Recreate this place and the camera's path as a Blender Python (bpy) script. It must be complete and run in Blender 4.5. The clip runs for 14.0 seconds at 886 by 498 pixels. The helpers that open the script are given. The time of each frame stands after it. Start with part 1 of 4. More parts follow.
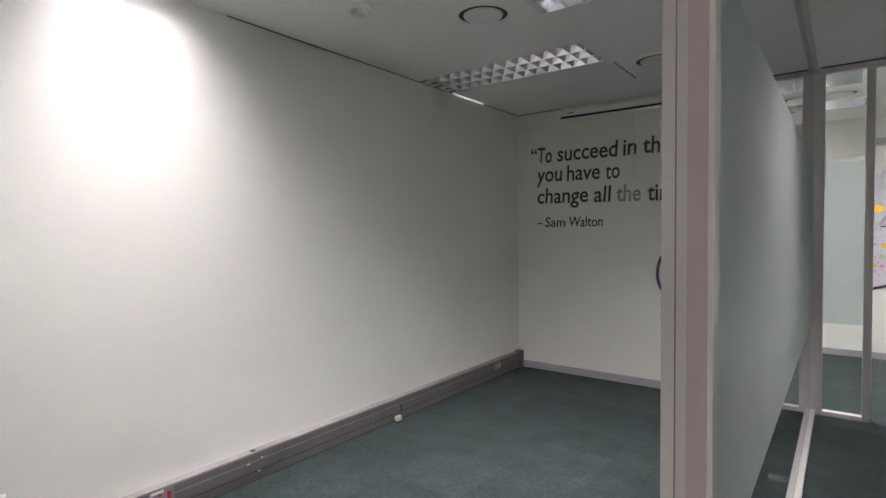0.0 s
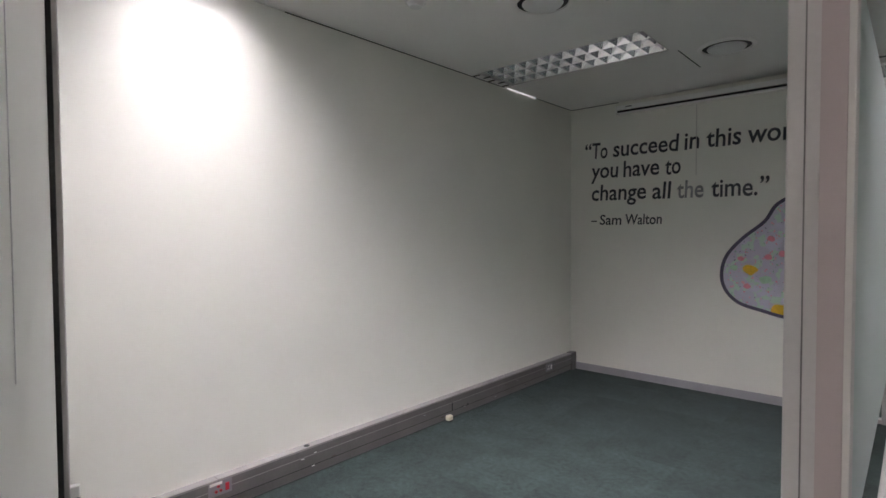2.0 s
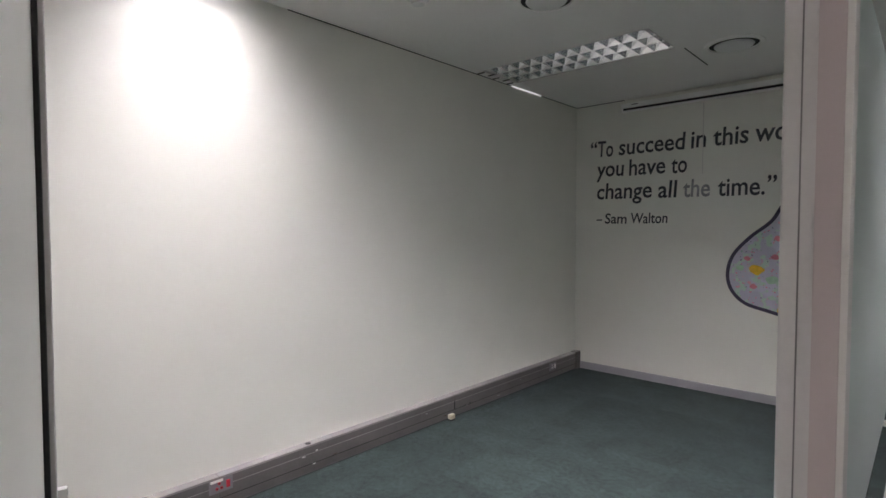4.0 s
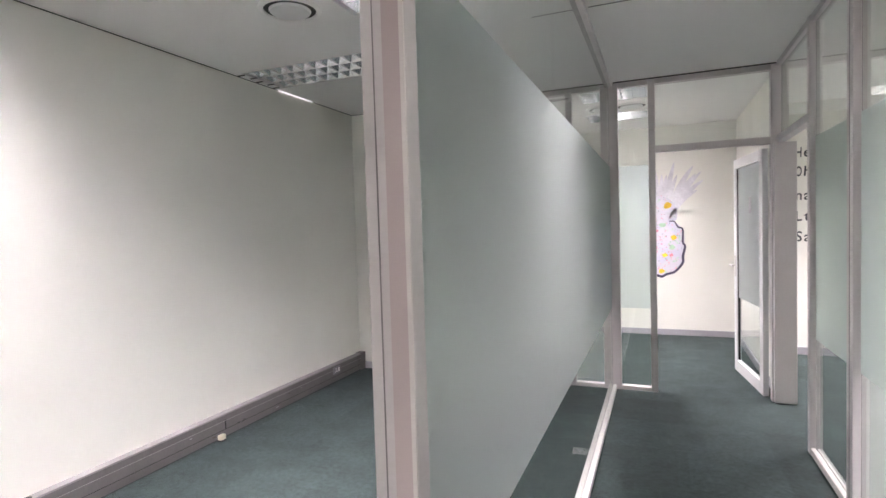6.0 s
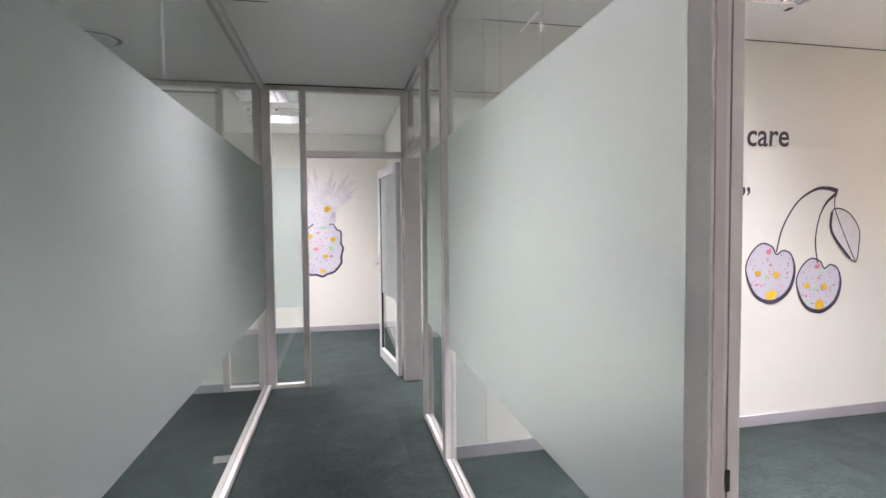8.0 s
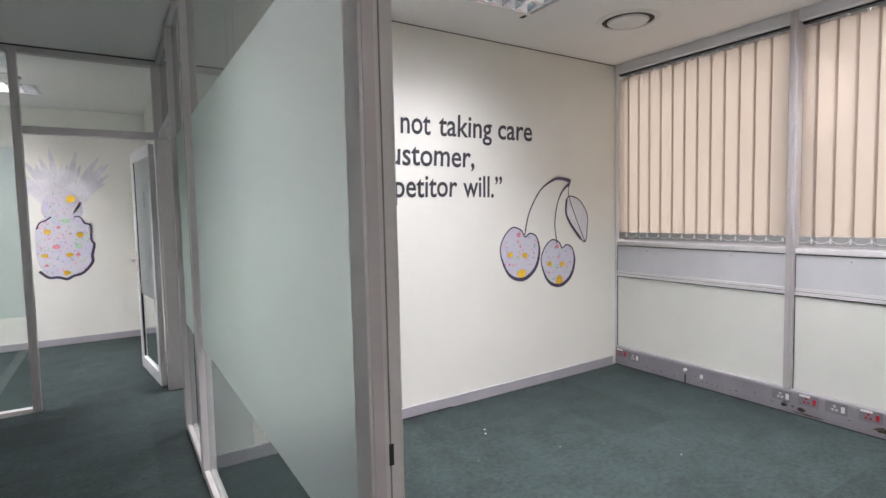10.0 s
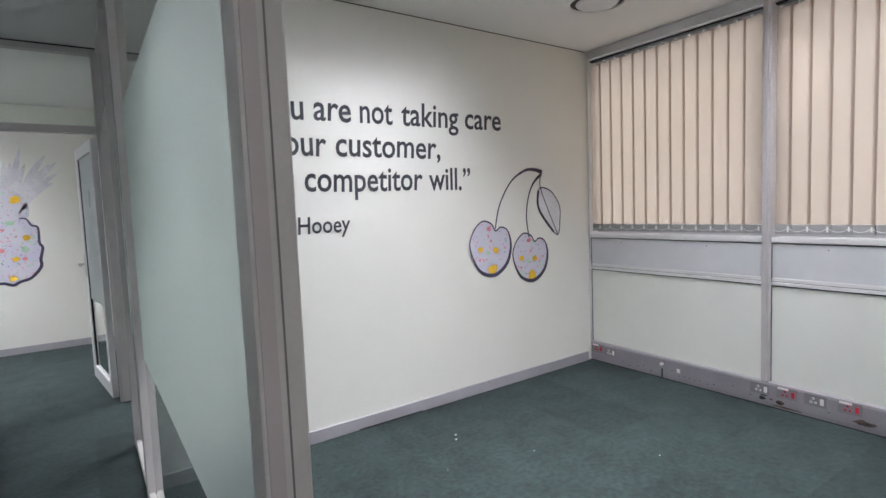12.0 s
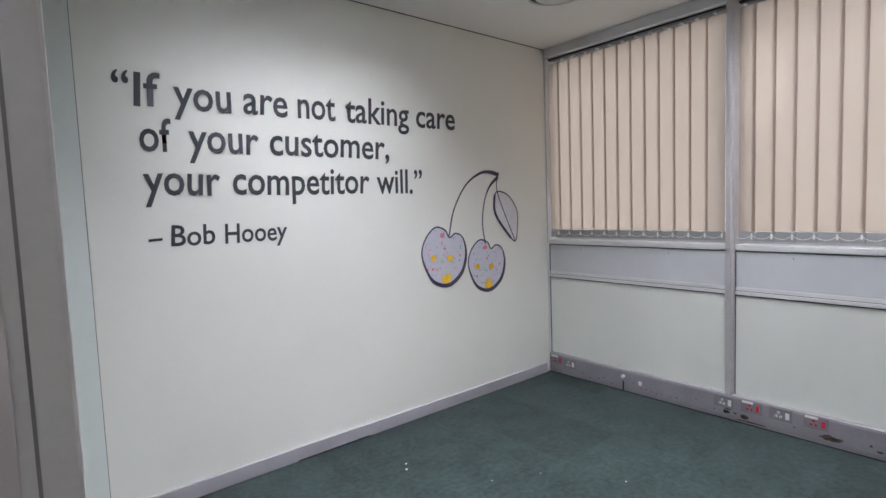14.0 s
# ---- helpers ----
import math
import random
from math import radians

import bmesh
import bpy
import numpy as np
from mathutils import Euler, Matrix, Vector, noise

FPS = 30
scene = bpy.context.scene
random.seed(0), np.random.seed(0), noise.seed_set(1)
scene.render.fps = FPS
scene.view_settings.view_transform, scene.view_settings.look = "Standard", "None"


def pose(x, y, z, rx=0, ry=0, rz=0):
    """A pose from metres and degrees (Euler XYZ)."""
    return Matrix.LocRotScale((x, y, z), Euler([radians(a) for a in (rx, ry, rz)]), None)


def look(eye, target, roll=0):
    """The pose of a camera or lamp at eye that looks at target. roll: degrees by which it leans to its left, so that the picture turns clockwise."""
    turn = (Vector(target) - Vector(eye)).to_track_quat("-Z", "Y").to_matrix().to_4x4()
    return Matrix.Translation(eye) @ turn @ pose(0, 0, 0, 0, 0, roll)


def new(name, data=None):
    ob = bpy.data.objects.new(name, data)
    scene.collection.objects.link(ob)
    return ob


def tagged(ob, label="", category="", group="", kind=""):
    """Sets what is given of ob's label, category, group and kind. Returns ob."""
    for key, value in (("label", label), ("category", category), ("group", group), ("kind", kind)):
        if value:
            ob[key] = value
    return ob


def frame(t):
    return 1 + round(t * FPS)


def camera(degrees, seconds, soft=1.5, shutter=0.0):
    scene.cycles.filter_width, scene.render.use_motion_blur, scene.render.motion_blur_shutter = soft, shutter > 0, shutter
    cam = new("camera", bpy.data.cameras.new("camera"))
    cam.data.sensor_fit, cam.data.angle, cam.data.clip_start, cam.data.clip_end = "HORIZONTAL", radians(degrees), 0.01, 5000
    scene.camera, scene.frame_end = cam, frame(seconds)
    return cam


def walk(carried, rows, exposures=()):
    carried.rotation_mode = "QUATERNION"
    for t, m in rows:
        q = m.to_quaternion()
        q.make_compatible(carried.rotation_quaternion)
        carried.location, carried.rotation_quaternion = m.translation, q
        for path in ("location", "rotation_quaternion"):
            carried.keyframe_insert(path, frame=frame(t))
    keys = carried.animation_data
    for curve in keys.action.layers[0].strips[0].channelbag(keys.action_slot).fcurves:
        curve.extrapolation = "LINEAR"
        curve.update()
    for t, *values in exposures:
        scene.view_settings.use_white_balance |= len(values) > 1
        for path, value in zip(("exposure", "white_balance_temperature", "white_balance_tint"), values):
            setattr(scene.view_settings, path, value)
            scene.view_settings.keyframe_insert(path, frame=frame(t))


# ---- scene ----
cam = camera(79.8, 14.0)
PATH = [
    (0, (0.153, 0.211, 1.449), (-1.053, 1.806, 1.385), -0.5),
    (0.5, (0.122, 0.218, 1.444), (-1.108, 1.793, 1.378), -0.4),
    (1, (0.101, 0.223, 1.441), (-1.164, 1.771, 1.377), -0.4),
    (1.5, (0.078, 0.22, 1.435), (-1.22, 1.739, 1.374), -0.4),
    (2, (0.057, 0.224, 1.426), (-1.276, 1.714, 1.363), -0.3),
    (2.5, (0.043, 0.233, 1.424), (-1.318, 1.697, 1.35), -0.0),
    (2.7, (0.038, 0.237, 1.411), (-1.333, 1.692, 1.338), 0.1),
    (5, (0.175, 0.298, 1.455), (-1.088, 1.846, 1.372), -0.6),
    (5.5, (0.263, 0.351, 1.447), (-0.751, 2.074, 1.385), -1.2),
    (6, (0.352, 0.367, 1.472), (-0.404, 2.217, 1.391), -1.7),
    (6.5, (0.422, 0.387, 1.472), (-0.083, 2.32, 1.39), -1.9),
    (7, (0.488, 0.391, 1.461), (0.276, 2.378, 1.374), -1.7),
    (7.5, (0.54, 0.384, 1.451), (0.621, 2.38, 1.36), -1.0),
    (8, (0.598, 0.372, 1.442), (0.984, 2.333, 1.351), -0.6),
    (8.5, (0.662, 0.363, 1.438), (1.289, 2.259, 1.34), -0.4),
    (9, (0.727, 0.345, 1.419), (1.532, 2.173, 1.315), -0.3),
    (9.2, (0.754, 0.338, 1.421), (1.637, 2.129, 1.308), -0.3),
    (11.3, (0.975, 0.391, 1.388), (2.084, 2.05, 1.244), -1.7),
    (11.5, (0.986, 0.4, 1.4), (2.095, 2.057, 1.248), -1.7),
    (12, (1.031, 0.468, 1.403), (2.149, 2.119, 1.247), -2.3),
    (12.5, (1.092, 0.547, 1.403), (2.243, 2.176, 1.249), -2.5),
    (13, (1.15, 0.611, 1.411), (2.34, 2.211, 1.257), -2.5),
    (13.5, (1.194, 0.658, 1.411), (2.419, 2.231, 1.258), -2.3),
    (14, (1.236, 0.688, 1.418), (2.486, 2.241, 1.265), -2.1),
]
walk(cam, [(t, look(eye, target, roll)) for t, eye, target, roll in PATH],
     exposures=[(0.0, 0.38, 6550, 14), (2.7, 0.24, 6550, 14), (5.0, 0.38, 6550, 14), (5.5, 0.84, 6570, 16), (6.0, 1.22, 6600, 18), (6.5, 1.40, 6600, 18), (7.0, 1.24, 6550, 19), (7.5, 1.16, 6550, 19), (8.0, 0.98, 6500, 17), (8.5, 0.90, 6440, 14), (9.0, 0.74, 6400, 13), (11.5, 0.26, 6150, 10), (12.5, 0.19, 6020, 9), (13.5, 0.06, 6000, 9), (14.0, 0.03, 5980, 9)])

# ---- plan (metres) ----
CEIL = 2.68
AX, AY = -2.635, 5.24            # room with the long plain wall: side wall, far wall
LX0, LX1, LG = -0.084, -0.005, -0.045   # glass partition along the passage, one side
RX0, RX1, RG = 1.200, 1.262, 1.238      # and the other
CY, CX = 3.60, 4.71              # cherry wall, window wall
DY = 7.02                        # far wall of the side office
EY, EX = 7.765, 1.24             # pineapple wall and side wall of the end room
BACK = -2.2
FILM0, FILM1 = 0.72, 1.955

# ---- world and large lights ----
world = bpy.data.worlds.new("sky")
scene.world = world
world.use_nodes = True
wn = world.node_tree.nodes
sky = wn.new("ShaderNodeTexSky")
sky.sky_type = "NISHITA"
sky.sun_disc = False
sky.sun_elevation, sky.sun_rotation = radians(50), radians(200)
wn["Background"].inputs["Strength"].default_value = 0.10
world.node_tree.links.new(sky.outputs[0], wn["Background"].inputs["Color"])
sun_data = bpy.data.lights.new("sun", "SUN")
sun_data.energy, sun_data.angle, sun_data.color = 1.0, radians(10), (1.0, 0.95, 0.88)
sun = new("sun", sun_data)
sun.matrix_world = look((12, -8, 14), (4.7, 2, 1))


def area(name, x, y, z, sx, sy, watts, colour=(1, 1, 1), turn=(0, 0, 0)):
    d = bpy.data.lights.new(name, "AREA")
    d.shape, d.size, d.size_y, d.energy, d.color = "RECTANGLE", sx, sy, watts, colour
    o = new(name, d)
    o.matrix_world = pose(x, y, z, *turn)
    return o


TUBE = (1.0, 0.965, 0.985)
FIXTURES = [  # x0, y0, length, watts (0: switched off)
    (-2.560, 3.565, 1.315, 0), (-2.560, 1.13, 1.315, 130), (-1.225, 2.53, 1.130, 172),
    # second and third of this row: unseen lights added to fill the window room
    (1.915, 2.555, 1.310, 82), (3.230, 1.43, 1.310, 118), (1.330, 1.35, 1.100, 116),
    # last two of this row: unseen, added to brighten side office and passage
    (-1.045, 5.49, 1.315, 104), (-0.990, 6.58, 1.315, 90), (2.2, 5.2, 1.310, 340), (0.0, -1.6, 1.180, 110),
]
FD = 0.475
for fx, fy, fl, watts in FIXTURES:
    if watts:
        area("tube_or_fill_light", fx + fl / 2, fy + FD / 2, CEIL + 0.106, fl - 0.06, FD - 0.06, watts, TUBE)
area("window_daylight", CX + 1.5, 2.0, 2.1, 4.5, 9.0, 225, (1.0, 0.95, 0.93), (0, 90, 0))


# ---- materials ----
def material(name, colour, rough=0.6, metal=0.0, grain=0.0, grain_scale=200.0, stain=0.0, stain_scale=2.0, bump=0.0, bump_scale=None, spec=None, coat=0.0):
    m = bpy.data.materials.new(name)
    m.use_nodes = True
    n, l = m.node_tree.nodes, m.node_tree.links
    b = n["Principled BSDF"]
    b.inputs["Roughness"].default_value = rough
    b.inputs["Metallic"].default_value = metal
    b.inputs["Coat Weight"].default_value = coat
    if spec is not None:
        b.inputs["Specular IOR Level"].default_value = spec
    b.inputs["Base Color"].default_value = (*colour, 1)
    pos = n.new("ShaderNodeNewGeometry").outputs["Position"]
    out = None
    for amount, scale, detail in ((grain, grain_scale, 2), (stain, stain_scale, 5)):
        if amount:
            t = n.new("ShaderNodeTexNoise")
            t.inputs["Scale"].default_value, t.inputs["Detail"].default_value = scale, detail
            l.new(pos, t.inputs["Vector"])
            r = n.new("ShaderNodeMapRange")
            r.inputs["From Min"].default_value, r.inputs["From Max"].default_value = 0.3, 0.7
            r.inputs["To Min"].default_value, r.inputs["To Max"].default_value = 1 - amount, 1 + amount
            l.new(t.outputs["Fac"], r.inputs["Value"])
            x = n.new("ShaderNodeVectorMath")
            x.operation = "SCALE"
            if out is None:
                x.inputs[0].default_value = colour
            else:
                l.new(out, x.inputs[0])
            l.new(r.outputs[0], x.inputs["Scale"])
            out = x.outputs[0]
    if out is not None:
        l.new(out, b.inputs["Base Color"])
    if bump:
        t = n.new("ShaderNodeTexNoise")
        t.inputs["Scale"].default_value, t.inputs["Detail"].default_value = bump_scale or grain_scale, 3
        l.new(pos, t.inputs["Vector"])
        k = n.new("ShaderNodeBump")
        k.inputs["Strength"].default_value, k.inputs["Distance"].default_value = bump, 0.004
        l.new(t.outputs["Fac"], k.inputs["Height"])
        l.new(k.outputs[0], b.inputs["Normal"])
    return m


def speckled(name, base, mint=0.62):
    """Lavender paint with daubs of green, pink and dark specks."""
    m = material(name, base, 0.6)
    n, l = m.node_tree.nodes, m.node_tree.links
    b = n["Principled BSDF"]
    pos = n.new("ShaderNodeNewGeometry").outputs["Position"]
    col = None
    for scale, lo, hi, tint, shift in ((6.0, 0.52, 0.64, (0.62, 0.60, 0.72), 0), (17.0, mint, mint + 0.07, (0.52, 0.66, 0.57), 3), (24.0, 0.68, 0.71, (0.76, 0.40, 0.47), 9),
                                (42.0, 0.67, 0.70, (0.74, 0.26, 0.36), 17), (45.0, 0.67, 0.72, (0.25, 0.25, 0.32), 23), (30.0, 0.68, 0.72, (0.30, 0.45, 0.38), 31)):
        t = n.new("ShaderNodeTexNoise")
        t.inputs["Scale"].default_value, t.inputs["Detail"].default_value = scale, 1.5
        a = n.new("ShaderNodeVectorMath")
        a.inputs[1].default_value = (shift, shift * 0.7, shift * 1.3)
        l.new(pos, a.inputs[0])
        l.new(a.outputs[0], t.inputs["Vector"])
        r = n.new("ShaderNodeMapRange")
        r.inputs["From Min"].default_value, r.inputs["From Max"].default_value = lo, hi
        l.new(t.outputs["Fac"], r.inputs["Value"])
        x = n.new("ShaderNodeMix")
        x.data_type = "RGBA"
        l.new(r.outputs[0], x.inputs[0])
        if col is None:
            x.inputs[6].default_value = (*base, 1)
        else:
            l.new(col, x.inputs[6])
        x.inputs[7].default_value = (*tint, 1)
        col = x.outputs[2]
    l.new(col, b.inputs["Base Color"])
    return m


def glass_material(name, tint):
    m = bpy.data.materials.new(name)
    m.use_nodes = True
    b = m.node_tree.nodes["Principled BSDF"]
    b.inputs["Base Color"].default_value = (*tint, 1)
    b.inputs["Roughness"].default_value = 0.0
    b.inputs["IOR"].default_value = 1.5
    b.inputs["Transmission Weight"].default_value = 1.0
    return m


def sheer(name, colour, through_colour, share, rough=0.35, gloss=0.0):
    """A thin sheet that lets scattered light through."""
    m = bpy.data.materials.new(name)
    m.use_nodes = True
    n, l = m.node_tree.nodes, m.node_tree.links
    n.remove(n["Principled BSDF"])
    pos = n.new("ShaderNodeNewGeometry").outputs["Position"]
    t = n.new("ShaderNodeTexNoise")
    t.inputs["Scale"].default_value, t.inputs["Detail"].default_value = 3.0, 4
    l.new(pos, t.inputs["Vector"])
    r = n.new("ShaderNodeMapRange")
    r.inputs["To Min"].default_value, r.inputs["To Max"].default_value = 0.95, 1.03
    l.new(t.outputs["Fac"], r.inputs["Value"])
    v = n.new("ShaderNodeVectorMath")
    v.operation = "SCALE"
    v.inputs[0].default_value = colour
    l.new(r.outputs[0], v.inputs["Scale"])
    d, tr, mix = n.new("ShaderNodeBsdfDiffuse"), n.new("ShaderNodeBsdfTranslucent"), n.new("ShaderNodeMixShader")
    l.new(v.outputs[0], d.inputs["Color"])
    tr.inputs["Color"].default_value = (*through_colour, 1)
    mix.inputs[0].default_value = share
    l.new(d.outputs[0], mix.inputs[1])
    l.new(tr.outputs[0], mix.inputs[2])
    last = mix
    if gloss:
        g, f, mg = n.new("ShaderNodeBsdfGlossy"), n.new("ShaderNodeFresnel"), n.new("ShaderNodeMixShader")
        g.inputs["Roughness"].default_value = rough
        l.new(f.outputs[0], mg.inputs[0])
        l.new(mix.outputs[0], mg.inputs[1])
        l.new(g.outputs[0], mg.inputs[2])
        last = mg
    l.new(last.outputs[0], n["Material Output"].inputs["Surface"])
    return m


def frosted(name, colour, through_colour, clear, rough):
    """Etched privacy film: mostly a blurred view through, the rest scattered light."""
    m = sheer(name, colour, tuple(min(1.0, c * 1.08) for c in colour), 0.55)
    n, l = m.node_tree.nodes, m.node_tree.links
    out = n["Material Output"].inputs["Surface"]
    soft = out.links[0].from_socket
    r, mix = n.new("ShaderNodeBsdfRefraction"), n.new("ShaderNodeMixShader")
    r.inputs["Color"].default_value = (*through_colour, 1)
    r.inputs["Roughness"].default_value, r.inputs["IOR"].default_value = rough, 1.35
    mix.inputs[0].default_value = clear
    l.new(soft, mix.inputs[1])
    l.new(r.outputs[0], mix.inputs[2])
    l.new(mix.outputs[0], out)
    return m


PAINT = material("cream_wall_paint", (0.835, 0.825, 0.768), 0.55, grain=0.012, grain_scale=260, stain=0.025, stain_scale=1.3, bump=0.05, bump_scale=420)
INFILL = material("pale_green_grey_board", (0.74, 0.78, 0.745), 0.5, grain=0.012, grain_scale=260, stain=0.02, stain_scale=1.3)
CEILING = material("ceiling_board_white", (0.925, 0.91, 0.895), 0.8, grain=0.02, grain_scale=300, stain=0.02, stain_scale=1.0)
CARPET = material("green_grey_carpet", (0.0272, 0.0390, 0.0372), 0.95, grain=0.28, grain_scale=34, stain=0.24, stain_scale=5.0, bump=0.6, bump_scale=420, spec=0.15)
cn, cl = CARPET.node_tree.nodes, CARPET.node_tree.links
cn["Principled BSDF"].inputs["Sheen Weight"].default_value = 0.09
cn["Principled BSDF"].inputs["Sheen Tint"].default_value = (0.72, 0.80, 0.82, 1)
tile_pos = cn.new("ShaderNodeNewGeometry").outputs["Position"]
snap = cn.new("ShaderNodeVectorMath")
snap.operation = "SNAP"
snap.inputs[1].default_value = (0.5, 0.5, 10.0)
cl.new(tile_pos, snap.inputs[0])
tone = cn.new("ShaderNodeTexWhiteNoise")
cl.new(snap.outputs[0], tone.inputs["Vector"])
span = cn.new("ShaderNodeMapRange")
span.inputs["To Min"].default_value, span.inputs["To Max"].default_value = 0.84, 1.16
cl.new(tone.outputs["Value"], span.inputs["Value"])
tint = cn.new("ShaderNodeVectorMath")
tint.operation = "SCALE"
base_in = cn["Principled BSDF"].inputs["Base Color"]
cl.new(base_in.links[0].from_socket, tint.inputs[0])
cl.new(span.outputs[0], tint.inputs["Scale"])
cl.new(tint.outputs[0], base_in)
ALU = material("matt_anodised_aluminium", (0.58, 0.55, 0.55), 0.42, 0.2, grain=0.02, grain_scale=90, stain=0.03, stain_scale=5)
ALU_MAUVE = material("mauve_aluminium_rebate", (0.50, 0.45, 0.465), 0.5, 0.15, stain=0.04, stain_scale=4)
ALU_PINK = material("rosy_aluminium_rebate", (0.49, 0.41, 0.415), 0.5, 0.2, stain=0.04, stain_scale=4)
ALU_LIGHT = material("pale_aluminium_channel", (0.66, 0.63, 0.61), 0.4, 0.2, stain=0.05, stain_scale=9)
TRUNK = material("grey_metal_trunking", (0.315, 0.295, 0.325), 0.42, 0.15, grain=0.05, grain_scale=70, stain=0.10, stain_scale=4)
TRUNK_DARK = material("brown_grey_metal_trunking", (0.158, 0.148, 0.146), 0.45, 0.15, grain=0.05, grain_scale=70, stain=0.12, stain_scale=4)
CAP_DARK = material("worn_trunking_cap", (0.33, 0.305, 0.31), 0.4, 0.2, stain=0.10, stain_scale=6)
CAP = material("grey_trunking_cap", (0.46, 0.44, 0.47), 0.4, 0.2, stain=0.08, stain_scale=6)
SKIRT = material("grey_skirting", (0.37, 0.355, 0.385), 0.45, 0.0, stain=0.06, stain_scale=5)
WHITE = material("white_gloss_enamel", (0.80, 0.80, 0.80), 0.35, stain=0.03, stain_scale=6)
CASE_WHITE = material("bright_white_screen_case", (0.90, 0.90, 0.89), 0.3, stain=0.02, stain_scale=6)
PANEL = material("white_laminate_panel", (0.85, 0.855, 0.80), 0.4, stain=0.03, stain_scale=2)
SEAM = material("dark_seam", (0.20, 0.185, 0.19), 0.5, stain=0.1, stain_scale=8)
SILL = material("pale_sill_aluminium", (0.80, 0.785, 0.79), 0.35, 0.1, stain=0.04, stain_scale=7)
FACE = material("grey_outlet_plate", (0.245, 0.232, 0.25), 0.4, stain=0.08, stain_scale=15)
PLATE = material("grey_sill_panel", (0.70, 0.70, 0.725), 0.36, 0.1, stain=0.05, stain_scale=3)
BLACK = material("black_rubber_and_shade", (0.012, 0.012, 0.014), 0.6, stain=0.2, stain_scale=9)
SOCKET_WHITE = material("white_plastic", (0.86, 0.855, 0.83), 0.35, stain=0.05, stain_scale=20)
SOCKET_RED = material("red_plastic", (0.50, 0.018, 0.035), 0.35, stain=0.08, stain_scale=20)
CREAM_PLASTIC = material("yellowed_plastic", (0.70, 0.65, 0.50), 0.4, stain=0.06, stain_scale=20)
RUST = material("bare_chipboard", (0.10, 0.068, 0.052), 0.8, grain=0.3, grain_scale=120)
MIRROR_ALU = material("specular_louvre_aluminium", (0.88, 0.885, 0.91), 0.16, 1.0, stain=0.02, stain_scale=8)
HOUSING = material("lit_luminaire_tray_white", (0.78, 0.78, 0.78), 0.4, stain=0.03, stain_scale=6)
INK = material("charcoal_lettering_vinyl", (0.040, 0.042, 0.053), 0.55, stain=0.15, stain_scale=8)
INK_WORN = material("worn_lettering_vinyl", (0.30, 0.30, 0.31), 0.6, stain=0.25, stain_scale=12)
OUTLINE = material("plum_black_outline_paint", (0.045, 0.035, 0.078), 0.55, stain=0.2, stain_scale=14)
LAVENDER = speckled("speckled_lavender_paint", (0.62, 0.605, 0.69))
PEAR_PAINT = speckled("speckled_pear_paint", (0.54, 0.515, 0.62), 0.53)
PALE_SPECK = speckled("pale_speckled_paint", (0.665, 0.64, 0.71))
PALE_LAV = material("faded_lavender_paint", (0.70, 0.685, 0.71), 0.6, grain=0.05, grain_scale=40, stain=0.10, stain_scale=6)
CROWN_LAV = material("lilac_crown_paint", (0.70, 0.685, 0.725), 0.6, grain=0.06, grain_scale=40, stain=0.12, stain_scale=6)
YELLOW = material("yellow_paint_daub", (0.80, 0.50, 0.03), 0.6, stain=0.12, stain_scale=30)
PINK = material("pink_paint_daub", (0.72, 0.25, 0.32), 0.6, stain=0.12, stain_scale=30)
GREEN = material("mint_paint_daub", (0.42, 0.62, 0.46), 0.6, stain=0.12, stain_scale=30)
CRUMB = material("white_crumb", (0.50, 0.52, 0.50), 0.8, stain=0.1, stain_scale=60)
# emits a little, in place of light coming through the gap from behind
LIT_GAP = material("glowing_gap_strip", (0.85, 0.85, 0.85), 0.6)
LIT_GAP.node_tree.nodes["Principled BSDF"].inputs["Emission Color"].default_value = (1, 1, 1, 1)
LIT_GAP.node_tree.nodes["Principled BSDF"].inputs["Emission Strength"].default_value = 0.5
GLASS = glass_material("clear_glass", (0.915, 0.960, 0.938))
SILICONE = sheer("clear_joint_tape", (0.84, 0.90, 0.88), (0.84, 0.90, 0.88), 0.5)
sn, sl = SILICONE.node_tree.nodes, SILICONE.node_tree.links
sheer_out = sn["Material Output"].inputs["Surface"]
pale, clear_tape, tape_mix = sheer_out.links[0].from_socket, sn.new("ShaderNodeBsdfTransparent"), sn.new("ShaderNodeMixShader")
tape_mix.inputs[0].default_value = 0.86
sl.new(pale, tape_mix.inputs[1])
sl.new(clear_tape.outputs[0], tape_mix.inputs[2])
sl.new(tape_mix.outputs[0], sheer_out)
FILM = frosted("frosted_film", (0.575, 0.605, 0.60), (0.555, 0.645, 0.62), 0.62, 0.42)
# paler, less clear copy of FILM that offsets the shade behind the door
DOOR_FILM = frosted("brightened_frosted_door_film", (0.80, 0.835, 0.835), (0.75, 0.82, 0.80), 0.22, 0.42)
BLIND = sheer("beige_blind_fabric", (0.32, 0.32, 0.32), (0.42, 0.338, 0.278), 0.74)
BLIND_HEM = sheer("grey_blind_weight_pocket", (0.40, 0.40, 0.40), (0.30, 0.30, 0.29), 0.3)
OUTSIDE = material("pale_concrete", (0.5, 0.48, 0.45), 0.9, grain=0.05, grain_scale=40, stain=0.1, stain_scale=0.5)


